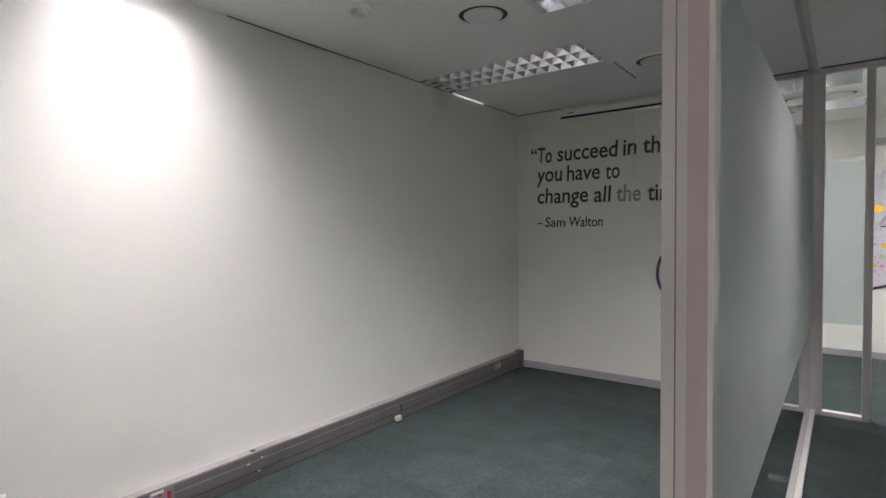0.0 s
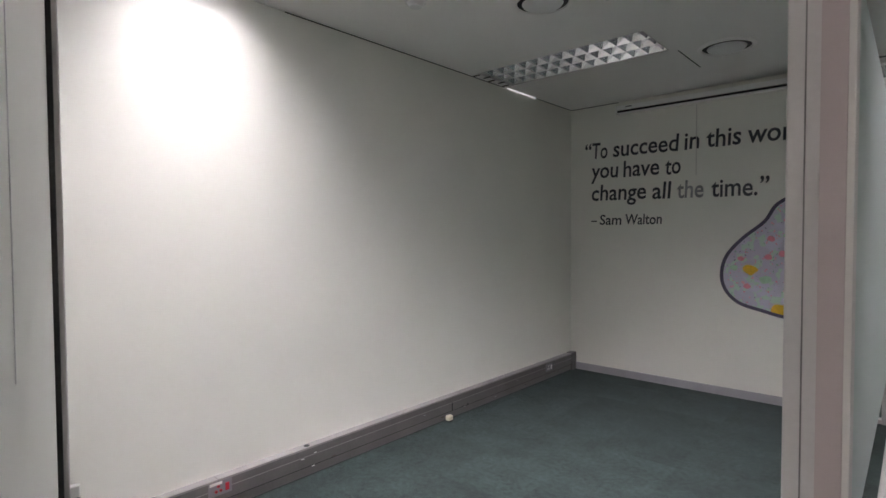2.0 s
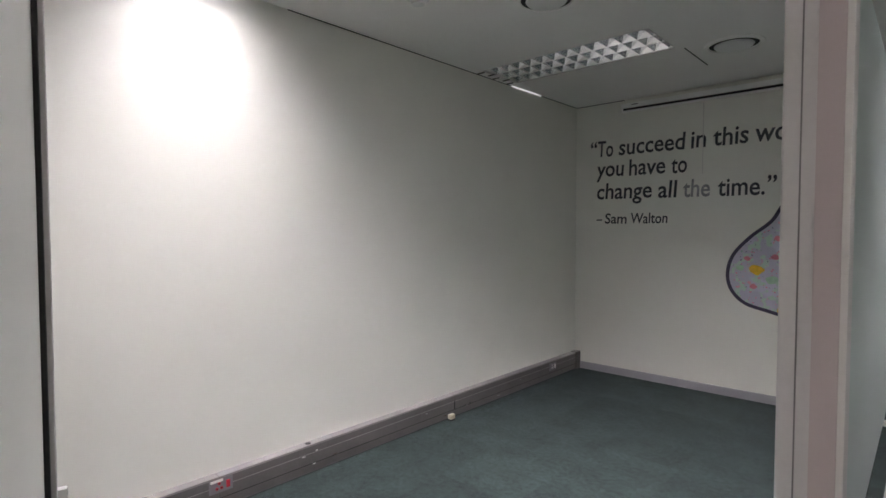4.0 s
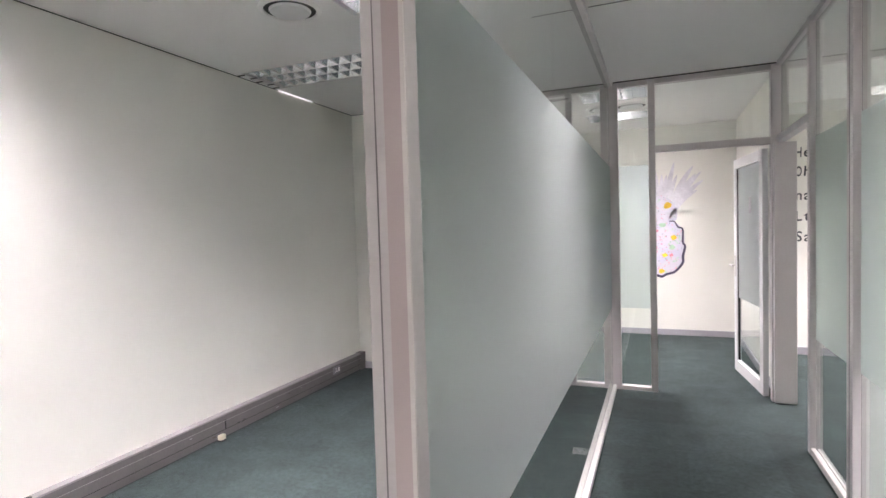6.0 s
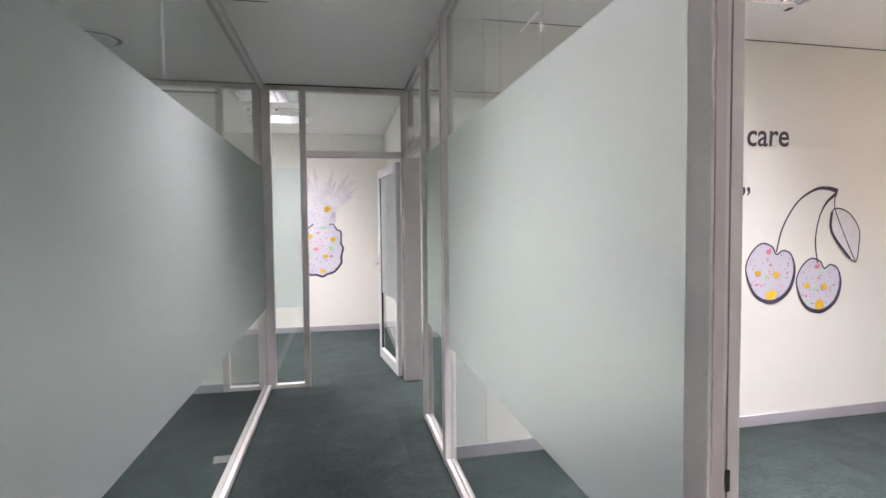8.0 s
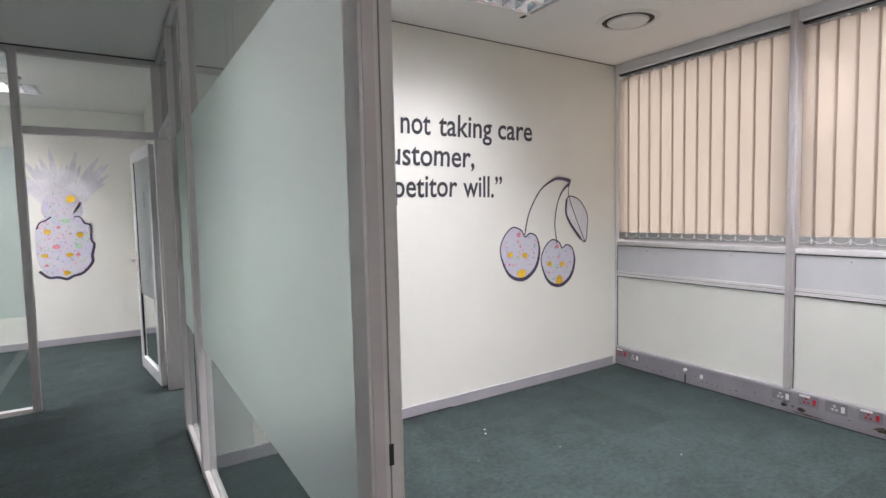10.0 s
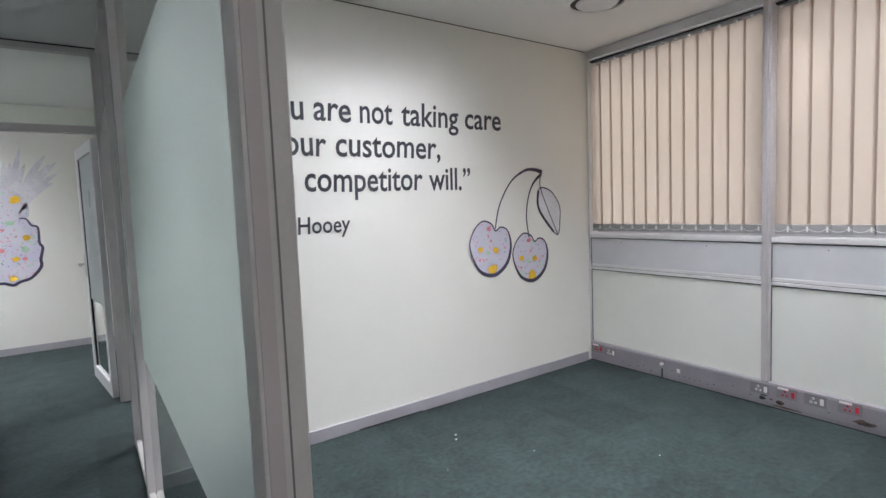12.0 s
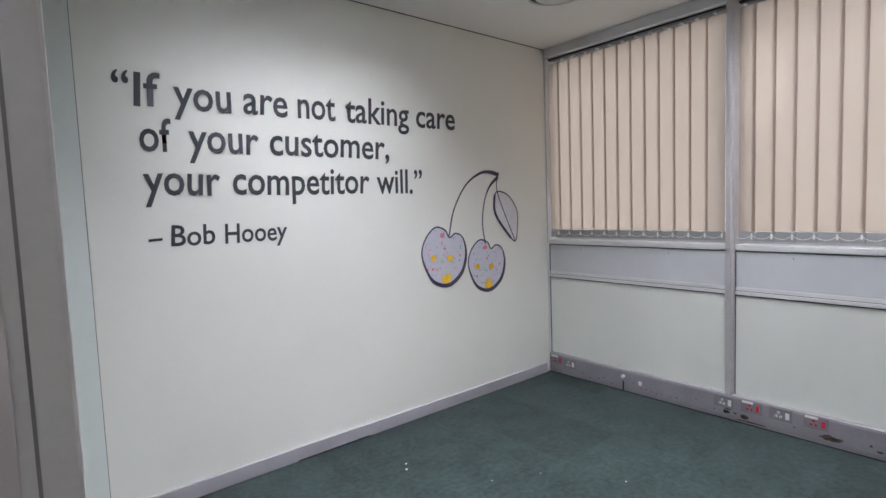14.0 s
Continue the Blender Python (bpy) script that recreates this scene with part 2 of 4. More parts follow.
# ---- mesh helpers ----
def box(bm, x0, x1, y0, y1, z0, z1, bevel=0.0):
    made = bmesh.ops.create_cube(bm, size=1.0)
    vs = made["verts"]
    bmesh.ops.scale(bm, verts=vs, vec=(abs(x1 - x0), abs(y1 - y0), abs(z1 - z0)))
    bmesh.ops.translate(bm, verts=vs, vec=((x0 + x1) / 2, (y0 + y1) / 2, (z0 + z1) / 2))
    if bevel:
        es = list({e for v in vs for e in v.link_edges})
        bmesh.ops.bevel(bm, geom=es, offset=bevel, segments=2, profile=0.6, affect="EDGES")
    return bm


def tube(bm, m, r0, r1, depth, n=24):
    return bmesh.ops.create_cone(bm, cap_ends=True, segments=n, radius1=r0, radius2=r1, depth=depth, matrix=m)


def mesh(name, bm, mat):
    me = bpy.data.meshes.new(name)
    bm.normal_update()
    bm.to_mesh(me)
    bm.free()
    me.materials.append(mat)
    return me


def part(name, bm, mat, parent, label=""):
    o = new(name, mesh(name, bm, mat))
    o.parent = parent
    return tagged(o, label)


def bpart(name, dims, mat, parent, bevel=0.0, label=""):
    return part(name, box(bmesh.new(), *dims, bevel), mat, parent, label)


def thing(name, label, category, at=(0, 0, 0), kind="", group="", rz=0):
    e = new(name)
    e.matrix_basis = pose(*at, 0, 0, rz)
    e.empty_display_size = 0.1
    return tagged(e, label, category, group, kind)


def structure(name, bm, mat, label, category):
    return tagged(new(name, mesh(name, bm, mat)), label, category, kind="structure")


def sbox(name, dims, mat, label, category, bevel=0.0):
    return structure(name, box(bmesh.new(), *dims, bevel), mat, label, category)


def smooth(ob, angle=40):
    for p in ob.data.polygons:
        p.use_smooth = True
    ob.data.set_sharp_from_angle(angle=radians(angle))
    return ob


# ---- floor, ceilings, walls ----
sbox("floor", (AX - 0.2, CX + 0.2, BACK - 0.1, EY + 0.2, -0.12, 0.0), CARPET, "worn green-grey office carpet with dull stains", "carpet")
sbox("ground", (-400, 400, -400, 400, -4.2, -4.0), OUTSIDE, "pale concrete ground outside the windows", "ground")


def ceiling_sheet():
    """One flat board with the openings for the luminaires left out, and its upper side."""
    xs = sorted({AX - 0.2, CX + 0.25} | {round(f[0], 4) for f in FIXTURES} | {round(f[0] + f[2], 4) for f in FIXTURES})
    ys = sorted({BACK - 0.1, EY + 0.2} | {round(f[1], 4) for f in FIXTURES} | {round(f[1] + FD, 4) for f in FIXTURES})
    bm = bmesh.new()
    for a, b in zip(xs, xs[1:]):
        for c, d in zip(ys, ys[1:]):
            mx, my = (a + b) / 2, (c + d) / 2
            if any(f[0] < mx < f[0] + f[2] and f[1] < my < f[1] + FD for f in FIXTURES):
                continue
            bm.faces.new([bm.verts.new(p) for p in ((a, c, CEIL), (a, d, CEIL), (b, d, CEIL), (b, c, CEIL))])
    bmesh.ops.remove_doubles(bm, verts=bm.verts, dist=0.0005)
    made = bmesh.ops.extrude_face_region(bm, geom=list(bm.faces))
    bmesh.ops.translate(bm, verts=[v for v in made["geom"] if isinstance(v, bmesh.types.BMVert)], vec=(0, 0, 0.015))
    bmesh.ops.recalc_face_normals(bm, faces=bm.faces)
    return bm


structure("ceiling", ceiling_sheet(), CEILING, "white suspended board ceiling with recessed lights", "ceiling")
sbox("roof_slab", (AX - 0.2, CX + 0.25, BACK - 0.1, EY + 0.2, 2.95, 3.1), OUTSIDE, "concrete slab over the ceiling", "slab")
CHERRY_WALL = []
sbox("wall_west", (AX - 0.12, AX, BACK, EY, 0, 2.95), PAINT, "long plain cream painted wall with grey scuffs", "wall")
sbox("wall_room_far", (AX, LX0 + 0.02, AY, AY + 0.09, 0, CEIL), PAINT, "cream painted wall with lettering and a pear", "wall")
sbox("wall_room_near", (AX, LX0, -0.35, -0.25, 0, CEIL), PAINT, "plain cream painted wall", "wall")
sbox("wall_passage_left", (LX0, LX1, BACK, 0.12, 0, CEIL), PAINT, "plain cream painted wall", "wall")
sbox("wall_passage_right", (RX0, RX1, BACK, 0.16, 0, CEIL), PAINT, "plain cream painted wall", "wall")
sbox("wall_passage_back", (LX1, RX0, BACK - 0.1, BACK, 0, CEIL), PAINT, "plain cream painted wall", "wall")
CHERRY_WALL.append(sbox("wall_cherry_infill", (RX1 + 0.003, 1.484, CY + 0.001, CY + 0.09, 0, CEIL), INFILL, "narrow pale green-grey board beside the partition", "wall"))
CHERRY_WALL.append(sbox("wall_cherry_seam", (1.484, 1.487, CY + 0.003, CY + 0.09, 0, CEIL), SEAM, "thin dark seam between two wall boards", "joint"))
CHERRY_WALL.append(sbox("wall_cherry", (1.487, CX + 0.17, CY, CY + 0.09, 0, CEIL), PAINT, "cream painted wall with lettering and cherries", "wall"))
sbox("wall_window_room_near", (RX1, CX + 0.05, -0.5, -0.4, 0, CEIL), PAINT, "plain cream painted wall", "wall")
sbox("wall_office_far", (1.30, CX + 0.05, DY, DY + 0.09, 0, CEIL), PAINT, "cream painted wall with lettering", "wall")
sbox("wall_office_window_side", (CX, CX + 0.12, CY + 0.09, EY, 0, CEIL), PAINT, "plain cream painted wall", "wall")
sbox("wall_end_room_far", (AX, 1.30, EY, EY + 0.1, 0, CEIL), PAINT, "cream painted wall with a painted pineapple", "wall")
sbox("wall_end_room_side", (EX, 1.30, 5.30, EY, 0, CEIL), PAINT, "plain cream painted wall", "wall")
sbox("corner_column", (1.185, 1.338, 5.175, 5.297, 0.006, 2.055), ALU, "grey metal-clad wall end beside the door", "column", 0.006)
sbox("corner_column_foot", (1.195, 1.312, 5.185, 5.29, 0.0, 0.006), BLACK, "dark gap under the metal cladding", "trim")

for name, dims in (("skirting_pear_wall", (-2.575, LX0, AY - 0.014, AY, 0.0, 0.072)), ("skirting_cherry_wall", (RX1 + 0.003, 4.66, CY - 0.014, CY, 0.0, 0.078)),
                   ("skirting_end_room", (AX, EX, EY - 0.014, EY, 0.0, 0.075)), ("skirting_office", (1.30, CX, DY - 0.014, DY, 0.0, 0.08)),
                   ("skirting_end_room_side", (EX - 0.014, EX, 5.30, EY - 0.014, 0.0, 0.075))):
    board = sbox(name, dims, SKIRT, "grey painted skirting board along the wall", "skirting", 0.003)
    if name == "skirting_cherry_wall":
        CHERRY_WALL.append(board)
CHERRY_WALL.append(sbox("skirting_gap", (2.40, 2.88, CY - 0.0165, CY - 0.0142, 0.0, 0.007), BLACK, "dark gap under the loose skirting board", "trim"))
for name, dims in (("ceiling_joint", (-1.205, -1.197, 4.09, 4.60, CEIL - 0.002, CEIL)), ("ceiling_joint_passage", (0.0, 0.24, 3.478, 3.484, CEIL - 0.002, CEIL)),
                   ("ceiling_joint_window_room", (3.19, 3.215, 3.05, 3.10, CEIL - 0.002, CEIL))):
    sbox(name, dims, BLACK, "dark open joint between ceiling boards", "joint")
for name, dims in (("shadow_gap_side_wall", (AX, AX + 0.004, 1.9, AY, CEIL - 0.005, CEIL)), ("shadow_gap_pear_wall", (AX + 0.008, -2.13, AY - 0.006, AY, CEIL - 0.005, CEIL)),
                   ("shadow_gap_cherry_wall", (1.487, CX - 0.012, CY - 0.003, CY, CEIL - 0.005, CEIL)), ("shadow_gap_end_frame", (0.0, 1.21, 5.218, 5.222, CEIL - 0.010, CEIL))):
    gap = sbox(name, dims, BLACK, "thin dark gap between wall and ceiling", "gap")
    if name == "shadow_gap_cherry_wall":
        CHERRY_WALL.append(gap)


# ---- glass partitions ----
def profile_post(bm, x0, x1, y0, y1, z0, z1):
    """An aluminium post with shallow grooves down its faces."""
    box(bm, x0, x1, y0, y1, z0, z1, 0.003)
    return bm


def partition(name, x0, x1, gx, spans, posts, label, film=True):
    """A full-height glazed screen along y. spans: (y0, y1) of the panes; posts: (y0, y1)."""
    top = thing(name, label, "glass partition", ((x0 + x1) / 2, posts[0][0], 0), kind="structure")
    cx, cy = (x0 + x1) / 2, posts[0][0]

    def rel(a, b, c, d, e, f):
        return (a - cx, b - cx, c - cy, d - cy, e, f)
    for a, b in posts:
        part("post", profile_post(bmesh.new(), *rel(x0, x1, a, b, 0, CEIL - 0.001)), ALU, top)
    for a, b in spans:
        bpart("floor_channel", rel(x0 + 0.004, gx - 0.008, a + 0.001, b - 0.001, 0, 0.042), ALU_LIGHT, top, 0.003)
        bpart("floor_channel", rel(gx + 0.008, x1 - 0.004, a + 0.001, b - 0.001, 0, 0.042), ALU_LIGHT, top, 0.003)
        bpart("channel_bed", rel(gx - 0.008, gx + 0.008, a + 0.001, b - 0.001, 0, 0.030), ALU, top)
        bpart("head_channel", rel(x0 + 0.006, x1 - 0.006, a + 0.001, b - 0.001, CEIL - 0.042, CEIL - 0.001), ALU, top, 0.003)
    return top, rel


def film_sheet(corners, parent, mat=FILM):
    """One skin of adhesive film; the corners run anticlockwise seen from its satin side."""
    bm = bmesh.new()
    bm.faces.new([bm.verts.new(c) for c in corners])
    return part("frosted_film", bm, mat, parent, "frosted privacy film")


def film_facing_x(x, y0, y1, z0, z1, sign, parent, mat=FILM):
    ring = [(x, y0, z0), (x, y1, z0), (x, y1, z1), (x, y0, z1)]
    return film_sheet(ring if sign > 0 else ring[::-1], parent, mat)


def pane(name, dims, parent):
    o = bpart(name, dims, GLASS, parent)
    o.visible_shadow = False
    return o


def joint_tape(dims, parent):
    """Clear tape stuck over the butt joint of two panes."""
    x, _, y0, y1, z0, z1 = dims
    bm = bmesh.new()
    bm.faces.new([bm.verts.new(p) for p in ((x, y0, z0), (x, y1, z0), (x, y1, z1), (x, y0, z1))])
    o = part("glass_joint", bm, SILICONE, parent, "clear tape over the glass joint")
    o.visible_shadow = False
    return o


left, rel = partition("glass_partition_left", LX0, LX1, LG, [(1.155, 5.222)], [(1.112, 1.155)], "aluminium framed glass partition with a frosted band")
for a, b in ((1.156, 5.221),):
    glazing = pane("pane", rel(LG - 0.004, LG + 0.004, a, b, 0.031, CEIL - 0.043), left)
    film_facing_x(LG + 0.0060 - (LX0 + LX1) / 2, a - 1.112, b - 1.112, FILM0, FILM1, 1, glazing)
joint_tape(rel(LG + 0.0068, LG + 0.0068, 2.566, 2.580, FILM1 + 0.002, CEIL - 0.043), left)
bpart("rebate", rel(-0.044, -0.014, 1.1085, 1.1118, 0.0, CEIL - 0.002), ALU_PINK, left, label="rosy metal door rebate")
bpart("groove", rel(-0.0625, -0.0605, 1.1105, 1.1118, 0.0, CEIL - 0.002), SEAM, left)
bpart("edge_strip", rel(-0.0135, -0.006, 1.1075, 1.1118, 0.0, CEIL - 0.002), ALU_LIGHT, left)

right, rel = partition("glass_partition_right", RX0, RX1, RG, [(1.210, 3.42), (3.51, 4.20)], [(1.145, 1.210), (3.42, 3.51), (4.20, 4.25)],
                       "aluminium framed glass partition with a frosted band")
for a, b in ((1.211, 3.419), (3.511, 4.199)):
    glazing = pane("pane", rel(RG - 0.004, RG + 0.004, a, b, 0.031, CEIL - 0.043), right)
    film_facing_x(RG - 0.0060 - (RX0 + RX1) / 2, a - 1.145, b - 1.145, FILM0, FILM1, -1, glazing)
joint_tape(rel(RG - 0.0068, RG - 0.0068, 2.386, 2.402, FILM1 + 0.002, CEIL - 0.043), right)
# second thin pale upright line on the glass
joint_tape(rel(RG - 0.0068, RG - 0.0068, 1.946, 1.956, FILM1 + 0.002, CEIL - 0.043), right)
# a level pale strip and a small pale block on the glass
bm = bmesh.new()
box(bm, *rel(RG - 0.0095, RG - 0.0050, 1.992, 2.160, 2.108, 2.114), 0.001)
box(bm, *rel(RG - 0.0085, RG - 0.0050, 1.970, 1.982, 2.046, 2.074), 0.001)
part("pale_marks", bm, SOCKET_WHITE, right, "short pale strip and small pale block on the glass")
bpart("post_groove", rel(RX0 - 0.0015, RX0, 3.462, 3.468, 0.0, CEIL - 0.043), SEAM, right)
bpart("rebate", rel(1.206, 1.226, 1.1418, 1.1448, 0.0, CEIL - 0.002), ALU_MAUVE, right, label="mauve metal door rebate")
bpart("groove", rel(1.2350, 1.2375, 1.1435, 1.1448, 0.0, CEIL - 0.002), SEAM, right)
bpart("strike_plate", rel(1.2330, 1.2410, 1.1415, 1.1433, 0.985, 1.022), BLACK, right, label="black lock keep")
# doorway into the side office, at the end of the passage
bpart("transom", rel(RX0, RX1, 4.251, 5.174, 2.055, 2.105), ALU, right, 0.003)
bpart("head_channel", rel(RX0 + 0.006, RX1 - 0.006, 4.251, 5.174, CEIL - 0.042, CEIL - 0.001), ALU, right, 0.003)
pane("pane", rel(RG - 0.004, RG + 0.004, 4.252, 5.173, 2.106, CEIL - 0.043), right)

# ---- glazed screen with the door at the end of the passage ----
end = thing("glass_screen_end", "aluminium framed glazed screen with an open doorway", "glass partition", (0, 5.255, 0), kind="structure")
for a, b in ((-0.055, 0.032), (0.277, 0.330), (1.174, 1.262)):
    part("post", profile_post(bmesh.new(), a, b, -0.033, 0.040, 0, CEIL - 0.001), ALU, end)
for a, b, z0, z1 in ((0.033, 0.276, CEIL - 0.052, CEIL - 0.001), (0.331, 1.173, CEIL - 0.052, CEIL - 0.001), (0.331, 1.173, 2.055, 2.110)):
    bpart("rail", (a, b, -0.028, 0.035, z0, z1), ALU, end, 0.003)
bpart("floor_channel", (0.033, 0.276, -0.028, 0.035, 0, 0.035), ALU_LIGHT, end, 0.003)
glazing = pane("pane", (0.033, 0.276, 0.0, 0.008, 0.036, CEIL - 0.053), end)
pane("pane", (0.331, 1.173, 0.0, 0.008, 2.111, CEIL - 0.053), end)
film_sheet([(0.033, -0.002, FILM0), (0.276, -0.002, FILM0), (0.276, -0.002, FILM1), (0.033, -0.002, FILM1)], glazing)


def glazed_door(name, label, at, rz, width):
    """A white framed door leaf with a frosted pane; the hinge is at the origin, the leaf runs along +y."""
    d = thing(name, label, "door", at, kind="structure", rz=rz)
    h = 2.032
    for a, b in ((0.0, 0.085), (width - 0.085, width)):
        bpart("stile", (-0.022, 0.022, a, b, 0.008, h), WHITE, d, 0.004)
    bpart("top_rail", (-0.022, 0.022, 0.0855, width - 0.0855, h - 0.09, h), WHITE, d, 0.004)
    bpart("bottom_rail", (-0.022, 0.022, 0.0855, width - 0.0855, 0.008, 0.115), WHITE, d, 0.004)
    glazing = pane("pane", (-0.004, 0.004, 0.0855, width - 0.0855, 0.1155, h - 0.0905), d)
    film_facing_x(-0.0055, 0.086, width - 0.086, FILM0, h - 0.091, -1, glazing, DOOR_FILM)
    for a, b in ((0.0855, 0.091), (width - 0.091, width - 0.0855)):
        bpart("gasket", (-0.012, 0.012, a, b, 0.12, h - 0.095), BLACK, glazing)
    bm = bmesh.new()
    for s in (-1, 1):
        tube(bm, pose(s * 0.045, width - 0.045, 1.03, 0, 90, 0), 0.009, 0.009, 0.05, 12)
        box(bm, s * 0.062, s * 0.078, width - 0.16, width - 0.036, 1.02, 1.04, 0.005)
    handle = part("handle", bm, ALU_LIGHT, d, "satin metal lever handle")
    for s in (-1, 1):
        bpart("handle_plate", (min(s * 0.022, s * 0.027), max(s * 0.022, s * 0.027), width - 0.065, width - 0.025, 0.92, 1.12), ALU_LIGHT, handle, 0.002)
    bpart("notice_sticker", (-0.0080, -0.0060, 0.36, 0.42, 1.52, 1.66), PALE_LAV, glazing, label="small pale sticker on the glass")
    return d


glazed_door("door_1", "white framed glazed door standing open", (1.150, 5.335, 0), 7.0, 0.86)

# the leaf of the near doorway, folded back into the room
leaf = thing("door_2", "flat off-white door leaf standing open", "door", (-0.075, 0.175, 0), kind="structure", rz=74.8)
bpart("panel", (-0.020, 0.020, 0.01, 0.900, 0.010, 2.04), PANEL, leaf, 0.002)
bpart("seal", (-0.018, 0.0270, 0.901, 0.912, 0.010, 2.04), BLACK, leaf, label="black rubber edge seal")
bpart("edge_channel", (0.0005, 0.0345, 0.913, 0.925, 0.010, 2.04), ALU, leaf, 0.002)
bpart("latch", (0.020, 0.047, 0.926, 0.940, 0.88, 0.995), FACE, leaf, 0.002)
bpart("latch_cap", (0.020, 0.047, 0.926, 0.940, 0.9955, 1.015), SOCKET_WHITE, leaf, 0.002)
bm = bmesh.new()
box(bm, 0.0202, 0.0210, 0.470, 0.473, 1.75, 2.04)
box(bm, 0.0202, 0.0210, 0.452, 0.455, 1.30, 1.75)
part("film_edge", bm, WHITE, leaf, "curled edge of peeling film")

# floor bracket beside the partition
stop = thing("floor_bracket", "short pale metal bar on the carpet beside the partition", "bracket", (-0.125, 3.77, 0))
bpart("bar", (-0.06, 0.043, -0.018, 0.018, 0.002, 0.034), ALU_LIGHT, stop, 0.004)
bpart("foot", (-0.063, -0.045, -0.021, 0.021, 0.0, 0.002), ALU, stop)


# ---- recessed louvre lights ----
def prism(bm, pts):
    """A bar between two triangles: three points at one end, three at the other."""
    vs = [bm.verts.new(p) for p in pts]
    for q in ((0, 3, 5, 2), (1, 2, 5, 4), (0, 1, 4, 3), (0, 2, 1), (3, 4, 5)):
        bm.faces.new([vs[k] for k in q])
    bmesh.ops.recalc_face_normals(bm, faces=bm.faces)
    return bm


def louvre_light(x, y, fl, lit):
    f = thing("ceiling_light", "recessed louvre office light, %s" % ("switched on" if lit else "switched off"), "ceiling light", (x, y, CEIL), group="ceiling lights")
    bm = bmesh.new()
    for d in ((0, 0.006, 0, FD, 0, 0.13), (fl - 0.006, fl, 0, FD, 0, 0.13), (0.006, fl - 0.006, 0, 0.006, 0, 0.13), (0.006, fl - 0.006, FD - 0.006, FD, 0, 0.13), (0, fl, 0, FD, 0.13, 0.136)):
        box(bm, *d)
    # a switched-off light gets a greyer tray, its dimness put into the colour
    part("tray", bm, HOUSING if lit else ALU, f)
    a, b, top, low = 0.007, fl - 0.007, 0.078, 0.003
    for i in range(4):
        yy = 0.012 + (FD - 0.024) * i / 3
        w0, w1 = (0.0045 if i == 0 else 0.024), (0.0045 if i == 3 else 0.024)
        part("spine", prism(bmesh.new(), ((a, yy - w0, top), (a, yy + w1, top), (a, yy, low), (b, yy - w0, top), (b, yy + w1, top), (b, yy, low))), MIRROR_ALU, f)
    n = round((fl - 0.05) / 0.107) + 1
    w = (FD - 0.024) / 3 - 0.012
    blade = mesh("blade", prism(bmesh.new(), ((-0.026, 0, top), (0.026, 0, top), (0, 0, low), (-0.026, w, top), (0.026, w, top), (0, w, low))), MIRROR_ALU)
    for i in range(n):
        for j in range(3):
            o = new("blade", blade)
            o.parent = f
            o.location = (0.034 + (fl - 0.068) * i / (n - 1), 0.012 + (FD - 0.024) * j / 3 + 0.006, 0)
    return f


# the four added fill lights get the same louvre body
for fx, fy, fl, watts in FIXTURES:
    louvre_light(fx, fy, fl, watts > 0)


def air_diffuser(x, y, r):
    v = thing("ceiling_diffuser", "round white ceiling air diffuser with a dark slot", "air diffuser", (x, y, CEIL), group="ceiling diffusers")
    bm = bmesh.new()
    prof = [(r * 1.02, 0.0), (r * 1.0, -0.006), (r * 0.86, -0.012), (r * 0.84, -0.004)]
    rings = [[bm.verts.new((q * math.cos(k * math.tau / 48), q * math.sin(k * math.tau / 48), z)) for k in range(48)] for q, z in prof]
    for p, q in zip(rings, rings[1:]):
        for k in range(48):
            bm.faces.new((p[k], p[(k + 1) % 48], q[(k + 1) % 48], q[k]))
    bmesh.ops.recalc_face_normals(bm, faces=bm.faces)
    smooth(part("rim", bm, CEILING, v))
    bm = bmesh.new()
    tube(bm, pose(0, 0, -0.001), r * 0.84, r * 0.84, 0.002, 48)
    part("slot", bm, BLACK, v, "dark air slot")
    bm = bmesh.new()
    tube(bm, pose(0, 0, -0.013), r * 0.64, r * 0.68, 0.010, 48)
    smooth(part("centre_plate", bm, WHITE, v))
    bm = bmesh.new()
    tube(bm, pose(0, 0, -0.006), 0.012, 0.012, 0.008, 12)
    part("stem", bm, ALU, v)
    return v


air_diffuser(-1.49, 2.78, 0.165)
air_diffuser(-0.93, 4.235, 0.18)
air_diffuser(3.87, 2.785, 0.20)
air_diffuser(0.10, 6.28, 0.17)

det = thing("smoke_detector", "small round white smoke detector on the ceiling", "smoke detector", (-1.98, 2.29, CEIL))
bm = bmesh.new()
tube(bm, pose(0, 0, -0.008), 0.058, 0.062, 0.016, 32)
smooth(part("base", bm, WHITE, det))
bm = bmesh.new()
tube(bm, pose(0, 0, -0.028), 0.034, 0.048, 0.024, 32)
smooth(part("sensor", bm, WHITE, det))

# no lamp here: a glowing strip imitates light in the wall gap
slit = thing("light_slit", "glowing strip standing in for light through a ceiling gap", "light gap", (AX, 4.05, CEIL))
bpart("glow_strip", (0.0045, 0.011, 0.02, 0.49, -0.007, -0.001), LIT_GAP, slit)
for k in range(5):
    bpart("clip", (0.012 + 0.03 * (k % 2), 0.075 + 0.03 * (k % 2), -0.46 + 0.1 * k, -0.445 + 0.1 * k, -0.006, -0.0005), BLACK, slit, label="small black fixing clip")


